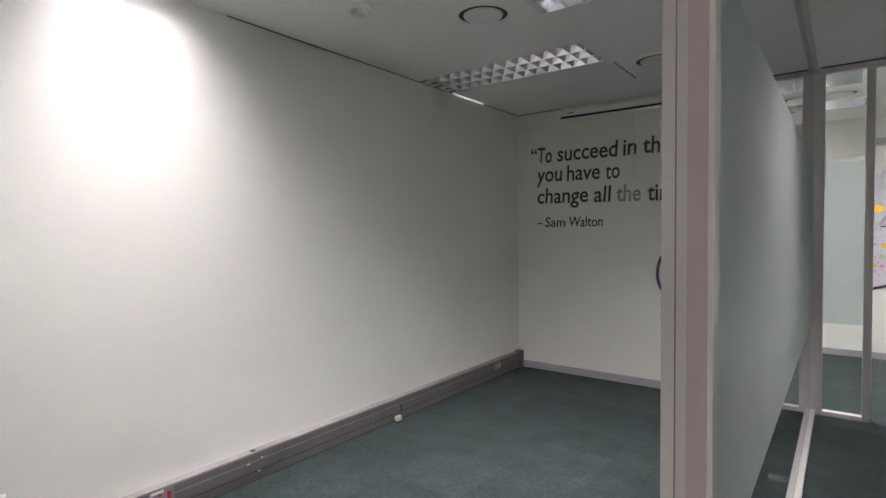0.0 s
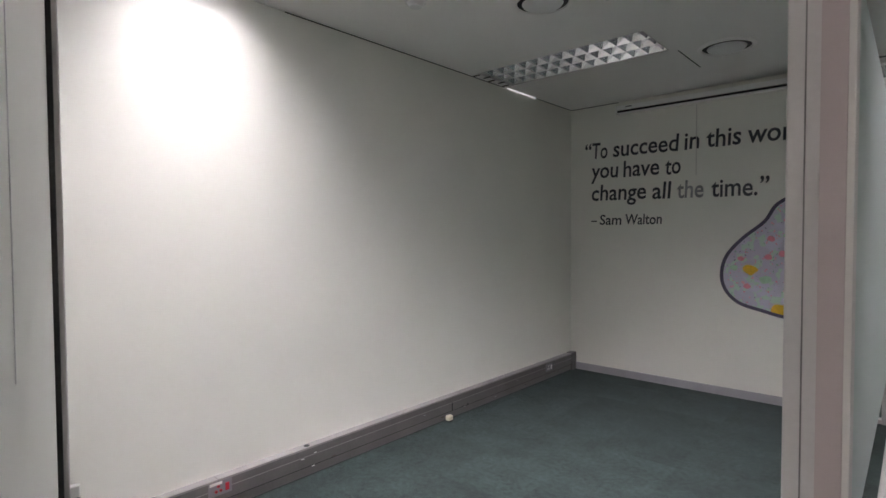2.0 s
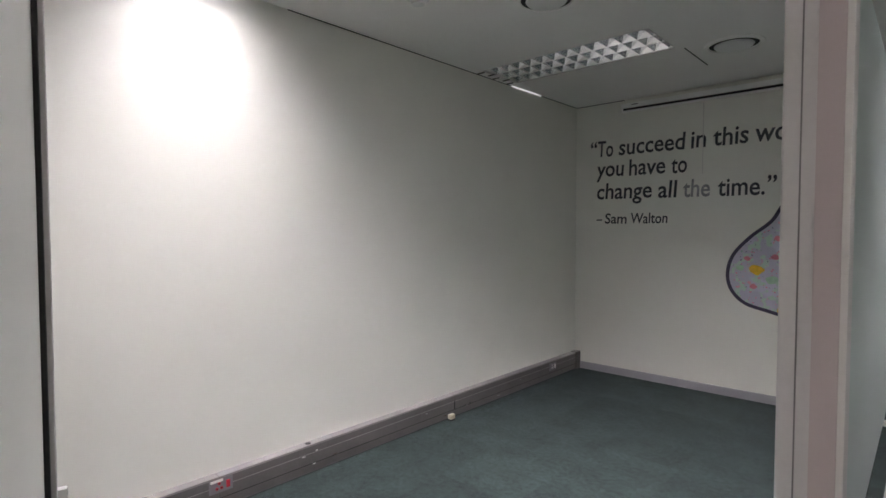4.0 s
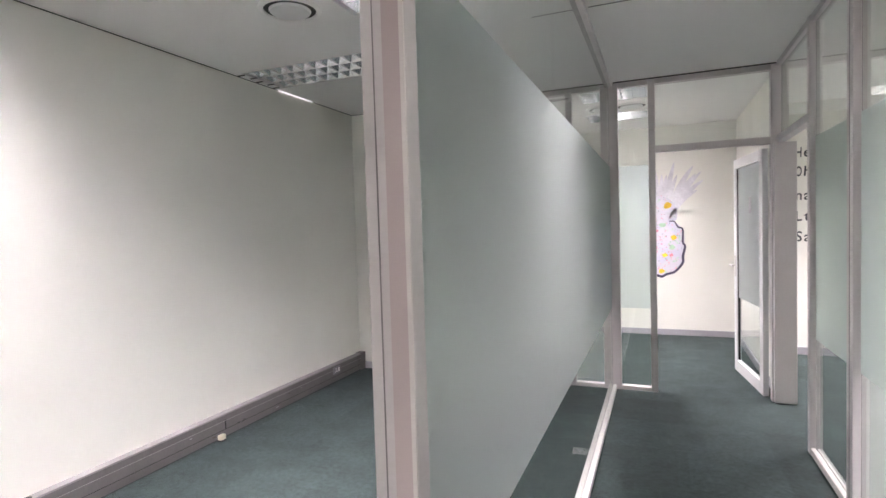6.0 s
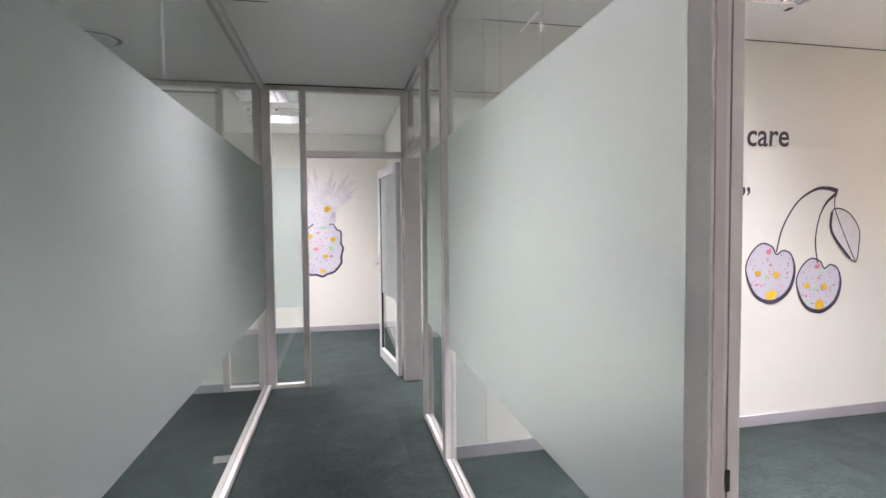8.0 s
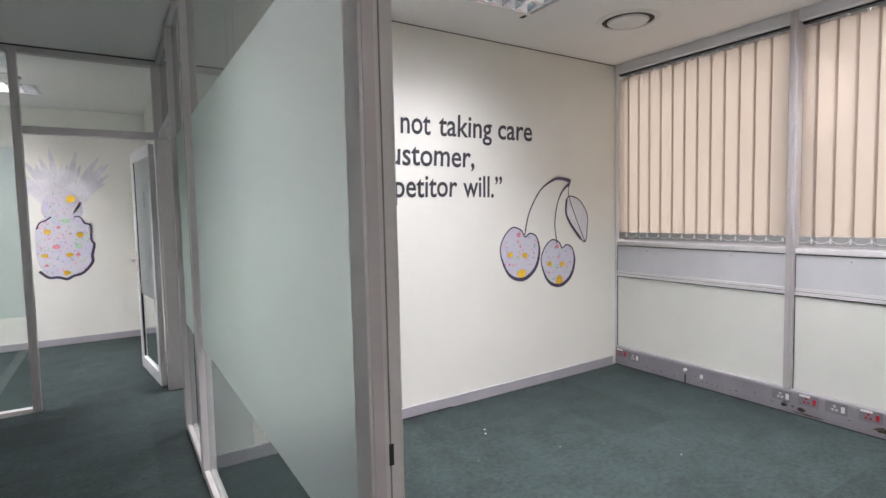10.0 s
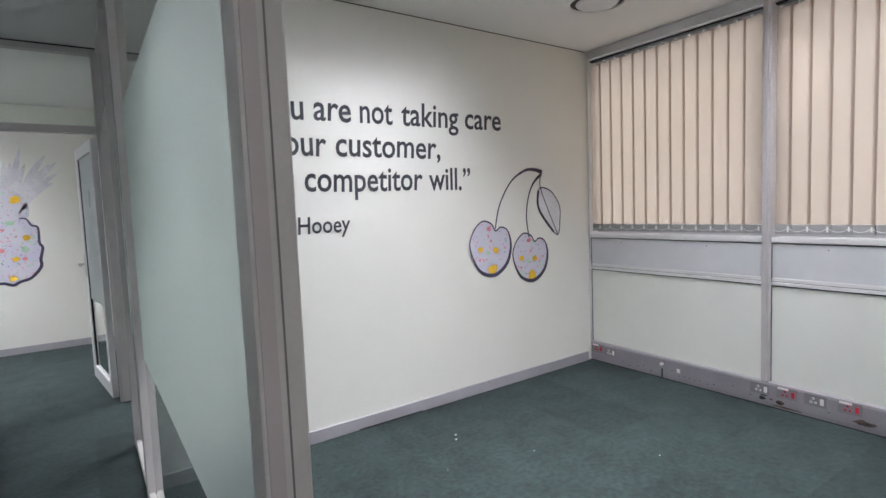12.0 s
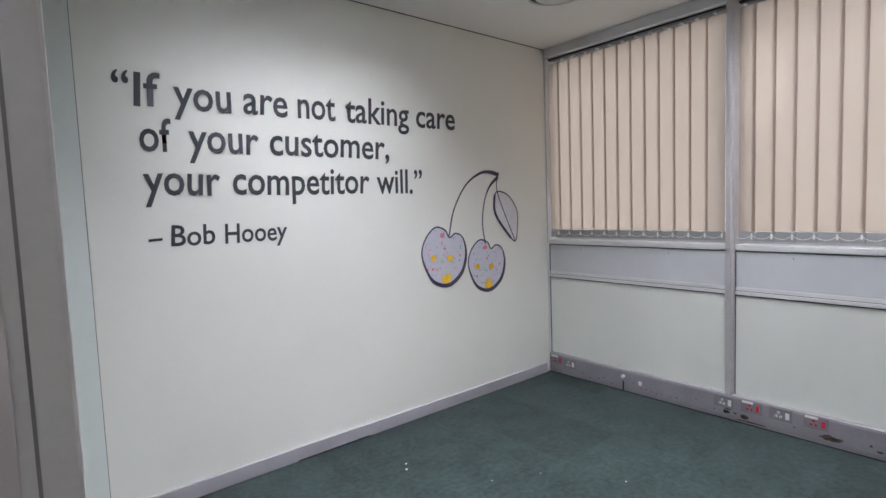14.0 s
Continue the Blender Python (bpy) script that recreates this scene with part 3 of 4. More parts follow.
# ---- trunking along the walls ----
def socket_outlet(parent, y, z, mat, spare, face, group):
    """A flush outlet: three pin holes, a rocker and a name strip, on a face of the trunking at x = face (sign of its normal)."""
    x, s = face
    o = thing("socket_outlet", "%s outlet set in grey trunking" % ("red dedicated power" if mat is SOCKET_RED else "white power"), "socket", (x, y, z), group=group)

    def slab(name, y0, y1, z0, z1, m, proud):
        bpart(name, (min(0, s * proud), max(0, s * proud), y0, y1, z0, z1), m, o, 0.0008)
    slab("face_plate", -0.062, 0.062, -0.036, 0.036, FACE, 0.002)
    k = s
    slab("rocker", *sorted((k * 0.027, k * 0.046)), -0.020, 0.018, mat, 0.007)
    for py, pz in ((-0.012, -0.012), (0.012, -0.012), (0.0, 0.012)):
        bm = bmesh.new()
        tube(bm, pose(s * 0.0035, k * -0.010 + py, pz, 0, 90, 0), 0.0075, 0.0075, 0.005, 14)
        ring = part("pin_ring", bm, mat, o)
        bm = bmesh.new()
        tube(bm, pose(s * 0.0065, k * -0.010 + py, pz, 0, 90, 0), 0.0036, 0.0036, 0.002, 10)
        part("pin_hole", bm, BLACK, ring)
    if spare:
        slab("label_strip", *sorted((k * -0.055, k * 0.01)), 0.020, 0.034, SOCKET_WHITE, 0.004)
    return o


trunk = thing("trunking_side_wall", "dented grey metal trunking along the plain wall", "trunking", (AX, 0, 0), kind="structure")
for i, (a, b) in enumerate(((-0.25, 1.44), (1.442, 3.27), (3.272, 5.15))):
    bpart("cover", (0.002, 0.056, a, b, 0.055, 0.160), TRUNK_DARK, trunk, 0.003)
    bpart("top_cap", (0.001, 0.058, a, b, 0.1605, 0.172), CAP_DARK, trunk, 0.002)
    bpart("kick_strip", (0.002, 0.048, a, b, 0.004, 0.0545), TRUNK_DARK, trunk, 0.002)
for i, (a, b) in enumerate(((-0.25, 1.44), (1.442, 3.27), (3.272, 5.15))):
    bpart("cover_seam", (0.0561, 0.0570, a, b, 0.0560, 0.0590), BLACK, trunk)
    bpart("cover_lip", (0.0561, 0.0575, a, b, 0.1180, 0.1215), CAP_DARK, trunk)
chips = random.Random(21)
for k in range(16):
    y, w = 1.6 + 3.3 * chips.random(), chips.uniform(0.008, 0.035)
    z = chips.choice((0.030, 0.050, 0.062, 0.100))
    bpart("chip", (0.0485 if z < 0.052 else 0.0562, 0.0492 if z < 0.052 else 0.0572, y, y + w, z, z + chips.uniform(0.003, 0.006)), chips.choice((RUST, CAP, BLACK)), trunk)
bpart("end_cap", (0.0, 0.066, 5.1505, 5.235, 0.0, 0.178), TRUNK_DARK, trunk, 0.003)
bpart("floor_edge", (0.0, 0.052, -0.25, 5.15, 0.0, 0.0035), BLACK, trunk)
bm = bmesh.new()
tube(bm, pose(0.03, 1.985, 0.1725), 0.017, 0.017, 0.003, 20)
part("cable_hole", bm, BLACK, trunk, "dark cable hole")
for y, z, w in ((1.93, 0.11, 0.02), (2.02, 0.125, 0.015), (2.0, 0.05, 0.02)):
    bpart("scratch", (0.0562, 0.0568, y, y + w, z, z + 0.005), SOCKET_WHITE, trunk)
bpart("cut_slot", (0.0562, 0.0572, 3.262, 3.272, 0.06, 0.125), BLACK, trunk)
socket_outlet(trunk, 1.45, 0.125, SOCKET_RED, True, (AX + 0.0565, 1), "outlets in the trunking")
socket_outlet(trunk, 4.70, 0.115, SOCKET_WHITE, False, (AX + 0.0565, 1), "outlets in the trunking")
plug = thing("plug_top", "yellowed plastic plug lying at the foot of the trunking", "plug", (AX + 0.085, 3.20, 0.0))
bpart("body", (-0.018, 0.018, -0.024, 0.024, 0.010, 0.046), CREAM_PLASTIC, plug, 0.007)
# black slab under the body draws the plug's shadow on the floor
bpart("base", (-0.019, 0.019, -0.023, 0.023, 0.0, 0.010), BLACK, plug)

TX = CX - 0.012
trunk = thing("trunking_window_wall", "scuffed grey metal trunking under the windows", "trunking", (TX, 0, 0), kind="structure")
for a, b in ((-0.4, 1.30), (1.302, 2.89), (2.892, 3.586)):
    bpart("cover", (0.0, 0.06, a, b, 0.026, 0.150), TRUNK, trunk, 0.003)
    bpart("top_cap", (-0.002, 0.06, a, b, 0.1505, 0.166), CAP, trunk, 0.003)
    bpart("kick_strip", (0.005, 0.06, a, b, 0.0, 0.0255), TRUNK, trunk)
for y, z, mat, spare in ((3.515, 0.115, SOCKET_RED, True), (3.385, 0.105, SOCKET_WHITE, False), (2.165, 0.112, SOCKET_WHITE, False), (2.00, 0.118, SOCKET_RED, True),
                         (1.84, 0.118, SOCKET_WHITE, False), (1.66, 0.122, SOCKET_RED, True)):
    socket_outlet(trunk, y, z, mat, spare, (TX - 0.0005, -1), "outlets in the trunking")
rng = random.Random(7)


def torn_patch(y, z, w, h, mat, x):
    bm = bmesh.new()
    n = 22
    ring = [bm.verts.new((x, y + w * (0.5 + 0.5 * math.cos(k * math.tau / n) * rng.uniform(0.72, 1.15)), z + h * (0.5 + 0.5 * math.sin(k * math.tau / n) * rng.uniform(0.55, 1.2)))) for k in range(n)]
    bm.faces.new(ring)
    part("torn_patch", bm, mat, trunk, "torn brown patch where the cover broke")


for y, z, w, h in ((2.125, 0.040, 0.045, 0.022), (2.015, 0.028, 0.055, 0.034), (2.085, 0.048, 0.022, 0.014), (1.90, 0.016, 0.20, 0.010), (1.53, 0.036, 0.12, 0.034), (1.40, 0.060, 0.016, 0.015), (1.355, 0.040, 0.032, 0.014), (1.76, 0.060, 0.014, 0.008)):
    torn_patch(y, z, w, h, RUST, -0.0010)
for y, z, w, h in ((2.13, 0.038, 0.040, 0.030), (2.115, 0.066, 0.05, 0.010), (2.03, 0.036, 0.03, 0.016), (1.55, 0.046, 0.045, 0.014), (1.59, 0.042, 0.03, 0.010), (1.362, 0.044, 0.012, 0.007)):
    torn_patch(y, z, w, h, BLACK, -0.0016)
bpart("kick_gap", (0.002, 0.0048, -0.4, 3.586, 0.0, 0.006), BLACK, trunk)
bpart("split", (-0.0012, 0.0, 2.884, 2.896, 0.010, 0.080), BLACK, trunk)
for y, z in ((3.25, 0.05), (3.1, 0.045), (3.05, 0.06), (2.80, 0.078), (2.74, 0.05), (2.70, 0.052), (2.66, 0.05), (2.62, 0.045), (2.58, 0.05), (2.52, 0.043), (2.47, 0.052), (2.34, 0.078), (2.22, 0.05), (3.18, 0.034), (2.98, 0.035), (1.30, 0.05), (1.12, 0.06), (0.95, 0.05)):
    bpart("chip", (-0.0012, 0.0, y, y + rng.uniform(0.006, 0.014), z, z + 0.006), RUST, trunk)
bm = bmesh.new()
tube(bm, pose(-0.010, 2.885, 0.118, 0, 90, 0), 0.014, 0.010, 0.020, 16)
tube(bm, pose(-0.022, 2.879, 0.122, 0, 90, 0), 0.007, 0.006, 0.006, 12)
part("cable_gland", bm, SOCKET_WHITE, trunk, "round white cable gland")
bpart("patch", (-0.002, 0.0, 2.74, 2.765, 0.075, 0.105), SOCKET_WHITE, trunk)

# ---- window wall ----
sbox("wall_window_parapet", (CX + 0.035, CX + 0.16, -0.5, CY, 0.0, 1.085), PAINT, "low wall under the windows", "wall")
sbox("wall_window_head", (CX + 0.035, CX + 0.16, -0.5, CY, 2.60, CEIL), PAINT, "wall strip over the windows", "wall")
BAYS = [(2.1605, 3.585), (0.6845, 2.1075), (-0.39, 0.6315)]
for i, (a, b) in enumerate(BAYS):
    w = thing("window_%d" % (i + 1), "grey aluminium window behind beige vertical blinds", "window", (CX, a, 0), kind="structure")
    L = b - a
    bpart("window_sill", (0.002, 0.16, 0.0, L, 1.092, 1.126), SILL, w, 0.003)
    for p, q in ((0.0, 0.03), (L - 0.03, L)):
        bpart("window_frame", (0.10, 0.14, p, q, 1.129, 2.60), ALU, w, 0.003)
    bpart("window_frame", (0.10, 0.14, 0.0305, L - 0.0305, 1.129, 1.165), ALU, w, 0.003)
    bpart("window_frame", (0.10, 0.14, 0.0305, L - 0.0305, 2.56, 2.60), ALU, w, 0.003)
    pane("pane", (0.116, 0.122, 0.031, L - 0.031, 1.166, 2.559), w)
    bpart("sill_panel", (0.010, 0.032, 0.004, L - 0.004, 0.862, 1.0875), PLATE, w)
    for y in (0.38, 1.10):
        bpart("screw_mark", (0.0085, 0.010, y * L / 1.42, y * L / 1.42 + 0.006, 1.05, 1.056), RUST, w)
    bpart("ledge", (0.003, 0.032, 0.0, L, 0.812, 0.836), SILL, w, 0.004)
    bpart("ledge_upper", (0.006, 0.032, 0.0, L, 0.8385, 0.861), SILL, w, 0.004)
    # thin black strips draw the shade under ledges and sill
    for za, zb in ((0.8062, 0.8112), (0.8362, 0.8384), (1.0835, 1.0878)):
        bpart("shadow_line", (0.0065, 0.0105, 0.004, L - 0.004, za, zb), BLACK, w)
    bpart("side_joint", (0.0065, 0.0105, L - 0.0038, L - 0.0005, 0.17, 1.0875), BLACK, w)
    bpart("lower_panel", (0.012, 0.032, 0.004, L - 0.004, 0.17, 0.811), PANEL, w)
for i, y in enumerate((2.108, 0.632)):
    m = thing("mullion_%d" % (i + 1), "grey aluminium mullion between the window bays", "mullion", (CX, y, 0), kind="structure")
    bpart("cover", (-0.014, 0.14, 0.0, 0.052, 0.17, CEIL - 0.001), ALU, m, 0.003)
    bpart("foot", (-0.013, 0.010, 0.006, 0.046, 0.1662, 0.1695), BLACK, m)
    bpart("rib", (-0.022, -0.0142, 0.016, 0.036, 0.17, CEIL - 0.001), ALU, m, 0.002)
sbox("blind_pelmet", (CX - 0.012, CX + 0.034, -0.39, 3.586, 2.605, CEIL - 0.001), PLATE, "grey metal pelmet over the blinds", "pelmet", 0.003)
sbox("window_jamb_trim", (CX - 0.004, CX + 0.034, 3.5865, 3.599, 0.17, 2.604), WHITE, "white trim beside the window", "trim")


PITCH = 0.1085


def vertical_blind(y0, y1, seed):
    """Fabric vanes hung from a head rail, with weights and a chain along the foot."""
    r = random.Random(seed)
    b = thing("vertical_blind", "beige fabric vertical blind drawn nearly closed", "window blind", (CX + 0.055, y0, 1.14), group="window blinds")
    bpart("head_rail", (-0.022, 0.022, 0.0, y1 - y0, 1.450, 1.464), BLACK, b, 0.003)
    n = int((y1 - y0) / PITCH)
    wide, h = 0.127, 1.425
    for i in range(n):
        y = y1 - y0 - 0.032 - i * PITCH
        a = radians(4 + r.uniform(-0.8, 0.8))
        bm = bmesh.new()
        for z0, z1, inset in ((0.066, h, 0),):
            rows = []
            for z in (z0, (z0 + z1) / 2, z1):
                bow = r.uniform(-0.001, 0.001)
                rows.append([bm.verts.new((math.sin(a) * q * wide + 0.002 * (1 - 4 * q * q) + bow, math.cos(a) * q * wide, z)) for q in (-0.5, -0.25, 0, 0.25, 0.5)])
            for p, q in zip(rows, rows[1:]):
                for k in range(4):
                    bm.faces.new((p[k], p[k + 1], q[k + 1], q[k]))
        vane = part("vane", bm, BLIND, b)
        vane.location = (0, y, 0)
        smooth(vane)
        bm = bmesh.new()
        box(bm, -0.003, 0.003, -wide / 2, wide / 2, 0.006, 0.0655)
        bmesh.ops.rotate(bm, verts=bm.verts, cent=(0, 0, 0), matrix=Matrix.Rotation(-a, 3, "Z"))
        part("weight", bm, BLIND_HEM, vane, "grey weight pocket")
        bm = bmesh.new()
        box(bm, -0.027, 0.006, -0.008, 0.008, h, h + 0.0125, 0.002)
        part("hanger", bm, SOCKET_WHITE, vane)
        bm = bmesh.new()
        for k in range(8):
            p, q = k / 8, (k + 1) / 8
            zp, zq = 0.045 - 0.022 * (1 - (2 * p - 1) ** 2), 0.045 - 0.022 * (1 - (2 * q - 1) ** 2)
            s = Vector((-0.03, -0.055 + p * PITCH, zp))
            e = Vector((-0.03, -0.055 + q * PITCH, zq))
            tube(bm, Matrix.Translation((s + e) / 2) @ (e - s).to_track_quat("Z", "Y").to_matrix().to_4x4(), 0.0016, 0.0016, (e - s).length, 6)
        box(bm, -0.034, -0.026, -0.058, -0.050, 0.030 - r.uniform(0, 0.012), 0.056)
        o = part("chain_loop", bm, SOCKET_WHITE, b)
        o.location = (0, y, 0)
    return b


for k, (a, b) in enumerate(BAYS):
    vertical_blind(a + 0.008, b, k + 1)

# ---- projector screen case on the pear wall ----
case = thing("projector_screen", "white roll-up projector screen case, wound in", "projector screen", (-2.115, AY - 0.085, 2.545))
bpart("case", (0, 1.75, 0.0, 0.082, 0.012, 0.082), CASE_WHITE, case, 0.008)
bpart("slot", (0.012, 1.735, -0.003, 0.03, 0.014, 0.034), BLACK, case, 0.001)
bpart("bottom_bar", (0.02, 1.74, -0.006, 0.03, 0.0, 0.0115), CASE_WHITE, case, 0.003)
bpart("end_cap", (-0.012, -0.0005, -0.002, 0.084, 0.006, 0.086), SOCKET_WHITE, case, 0.003)
bpart("badge", (0.09, 0.15, -0.0015, 0.0, 0.058, 0.068), FACE, case)
cord = thing("hanging_cord", "thin pale cord hanging down the wall", "cord", (-1.41, AY - 0.012, 1.92))
bm = bmesh.new()
tube(bm, pose(0, 0, 0.31), 0.003, 0.003, 0.62, 8)
part("cord", bm, ALU_LIGHT, cord)


# ---- lettering ----
def glyphs(text):
    c = bpy.data.curves.new("letters", "FONT")
    c.body, c.size, c.offset, c.shear, c.resolution_u = text, 1.0, 0.013, 0.05, 3
    o = bpy.data.objects.new("letters", c)
    me = bpy.data.meshes.new_from_object(o)
    bpy.data.objects.remove(o)
    xs = [v.co.x for v in me.vertices]
    return me, min(xs), max(xs)


def lettering(label, words, wall_y, base, size, worn=(), rise=0.0):
    """One line of words, each fitted between its own ends, on a wall that faces -y."""
    x0 = words[0][1]
    t = thing("wall_lettering", label, "wall lettering", (x0, wall_y - 0.003, base))
    r = random.Random(len(words) * 31 + ord(words[-1][0][0]))
    for word, a0, a1 in words:
        _, lo, hi = glyphs(word)
        k = (a1 - a0) / (hi - lo)
        for n in range(len(word)):
            _, _, e = glyphs(word[:n + 1])
            me, a, b = glyphs(word[n])
            me.name = "letter"
            mid = (a + b) / 2
            me.transform(Matrix.Translation((e - b - lo + mid, 0.25 + r.uniform(-0.012, 0.012), 0)) @ Matrix.Rotation(radians(r.uniform(-2.5, 2.5)), 4, "Z") @ Matrix.Translation((-mid, -0.25, 0)))
            me.transform(Matrix(((k, 0, 0, a0 - x0), (0, 0, 1, 0), (0, size, 0, rise * (a0 - x0)), (0, 0, 0, 1))))
            me.materials.clear()
            me.materials.append(INK_WORN if word in worn else INK)
            o = new("letter", me)
            o.parent = t
            if word in worn:
                tagged(o, "worn grey letter")
    if wall_y == CY:
        CHERRY_WALL.append(t)
    return t


SC = 0.222
lettering("first line of a charcoal quotation above cherries", (("\u201c", 1.626, 1.695), ("If", 1.707, 1.828), ("you", 1.878, 2.156), ("are", 2.215, 2.461), ("not", 2.519, 2.758), ("taking", 2.826, 3.303), ("care", 3.359, 3.705)), CY, 1.948, SC, rise=0.009)
lettering("second line of a charcoal quotation above cherries", (("of", 1.718, 1.861), ("your", 1.933, 2.286), ("customer,", 2.345, 3.130)), CY, 1.740, SC, rise=0.005)
lettering("third line of a charcoal quotation above cherries", (("your", 1.720, 2.074), ("competitor", 2.135, 2.974), ("will.\u201d", 3.028, 3.394)), CY, 1.530, SC, rise=-0.003)
lettering("smaller charcoal signature line under a quotation", (("\u2013", 1.724, 1.785), ("Bob", 1.822, 2.030), ("Hooey", 2.077, 2.417)), CY, 1.282, 0.145, rise=-0.010)
lettering("first line of a charcoal quotation beside a pear", (("\u201c", -2.476, -2.408), ("To", -2.400, -2.238), ("succeed", -2.181, -1.561), ("in", -1.513, -1.388), ("this", -1.329, -1.059), ("world", -1.010, -0.560)), AY, 2.157, SC)
lettering("second line of a charcoal quotation beside a pear", (("you", -2.407, -2.127), ("have", -2.077, -1.734), ("to", -1.679, -1.543)), AY, 1.958, SC, rise=-0.012)
lettering("third line of a charcoal quotation, one word worn", (("change", -2.404, -1.854), ("all", -1.797, -1.626), ("the", -1.573, -1.349), ("time.\u201d", -1.286, -0.850)), AY, 1.735, SC, ("the",), rise=-0.011)
lettering("smaller charcoal signature line under a quotation", (("\u2013", -2.407, -2.347), ("Sam", -2.317, -2.093), ("Walton", -2.054, -1.707)), AY, 1.494, 0.14)
for first, second, z in (("H", "e", 2.105), ("O", "h", 1.905), ("n", "ar", 1.655), ("L", "t", 1.430), ("S", "ar", 1.215)):
    lettering("dark letters of a wall text, half hidden by the doorway", ((first, 1.700, 1.756), (second, 1.774, 1.768 + 0.068 * len(second))), DY, z, 0.15)


# ---- painted fruit ----
def curve_through(points, closed, steps=10):
    """A smooth line through a few points (Catmull-Rom)."""
    n, out = len(points), []
    for i in range(n if closed else n - 1):
        p = [Vector(points[(i + k) % n] if closed else points[min(max(i + k, 0), n - 1)]) for k in (-1, 0, 1, 2)]
        for s in range(steps):
            t = s / steps
            out.append(0.5 * (2 * p[1] + (p[2] - p[0]) * t + (2 * p[0] - 5 * p[1] + 4 * p[2] - p[3]) * t * t + (3 * p[1] - p[0] - 3 * p[2] + p[3]) * t ** 3))
    if not closed:
        out.append(Vector(points[-1]))
    return out


def ribbon(bm, line, widths, closed, y):
    """A brush line; widths: a function of the share along it."""
    n = len(line)
    pairs = []
    for i, p in enumerate(line):
        a = line[(i - 1) % n] if closed or i else line[0]
        b = line[(i + 1) % n] if closed or i < n - 1 else line[-1]
        d = (b - a).normalized()
        w = widths(i / n) / 2
        q = Vector((-d.y, d.x))
        pairs.append((bm.verts.new((p.x + q.x * w, y, p.y + q.y * w)), bm.verts.new((p.x - q.x * w, y, p.y - q.y * w))))
    for i in range(n if closed else n - 1):
        a, b = pairs[i], pairs[(i + 1) % n]
        bm.faces.new((a[0], a[1], b[1], b[0]))
    return bm


def filled(line, y):
    bm = bmesh.new()
    f = bm.faces.new([bm.verts.new((p.x, y, p.y)) for p in line])
    bmesh.ops.triangulate(bm, faces=[f])
    return bm


def daub(parent, x, z, w, mat, y, seed):
    r = random.Random(seed)
    ring = [Vector((x + w * 0.5 * math.cos(k * math.tau / 9) * r.uniform(0.75, 1.15), z + w * 0.42 * math.sin(k * math.tau / 9) * r.uniform(0.7, 1.15))) for k in range(9)]
    part("daub", filled(curve_through(ring, True, 4), y), mat, parent)


def cherry(parent, cx, cz, w, h, seed):
    pts = [(cx + w * a, cz + h * b) for a, b in ((-0.50, 0.02), (-0.42, 0.30), (-0.20, 0.48), (0.02, 0.43), (0.12, 0.30), (0.26, 0.36), (0.43, 0.28), (0.50, 0.0), (0.38, -0.32), (0.06, -0.50), (-0.30, -0.38))]
    line = curve_through(pts, True)
    part("cherry", filled(line, -0.0020), LAVENDER, parent, "speckled lavender cherry")
    part("outline", ribbon(bmesh.new(), line, lambda s: 0.011 + 0.019 * max(0.0, math.sin(math.pi * min(1, max(0, (s - 0.55) / 0.45)))), True, -0.0032), OUTLINE, parent, "dark brush outline")
    for k, (a, b, s, mat) in enumerate(((-0.26, -0.02, 0.055, YELLOW), (0.12, -0.05, 0.06, YELLOW), (0.03, -0.39, 0.10, YELLOW), (-0.04, 0.34, 0.05, PINK), (0.0, 0.12, 0.024, PINK), (0.35, -0.02, 0.022, PINK), (-0.28, -0.20, 0.025, PINK), (-0.08, -0.08, 0.04, GREEN))):
        daub(parent, cx + a * w, cz + b * h, s, mat, -0.0028, seed + k)


art = thing("cherry_painting", "painted pair of speckled cherries with stalk and leaf", "wall painting", (-0.016, CY - 0.0015, 0))
CHERRY_WALL.append(art)
cherry(art, 3.583, 1.085, 0.405, 0.420, 11)
cherry(art, 3.998, 0.985, 0.385, 0.390, 41)
stalk1 = curve_through([(3.630, 1.225), (3.680, 1.40), (3.80, 1.575), (3.95, 1.665), (4.06, 1.675), (4.15, 1.655)], False)
part("stalk", ribbon(bmesh.new(), stalk1, lambda s: 0.012 + 0.040 * max(0, s - 0.4), False, -0.003), OUTLINE, art)
stalk2 = curve_through([(3.985, 1.140), (3.962, 1.30), (3.99, 1.46), (4.05, 1.57), (4.14, 1.640)], False)
part("stalk", ribbon(bmesh.new(), stalk2, lambda s: 0.011 + 0.035 * max(0, s - 0.55), False, -0.003), OUTLINE, art)
leaf_line = curve_through([(4.128, 1.530), (4.250, 1.500), (4.345, 1.385), (4.350, 1.26), (4.318, 1.140), (4.20, 1.24), (4.105, 1.36), (4.095, 1.46)], True)
part("leaf", filled(leaf_line, -0.0018), PALE_LAV, art)
part("leaf_outline", ribbon(bmesh.new(), leaf_line, lambda s: 0.010 + (0.012 if 0.55 < s < 0.95 else 0), True, -0.003), OUTLINE, art)
part("leaf_vein", ribbon(bmesh.new(), curve_through([(4.135, 1.64), (4.125, 1.54), (4.20, 1.37), (4.318, 1.145)], False), lambda s: 0.009, False, -0.0034), OUTLINE, art)

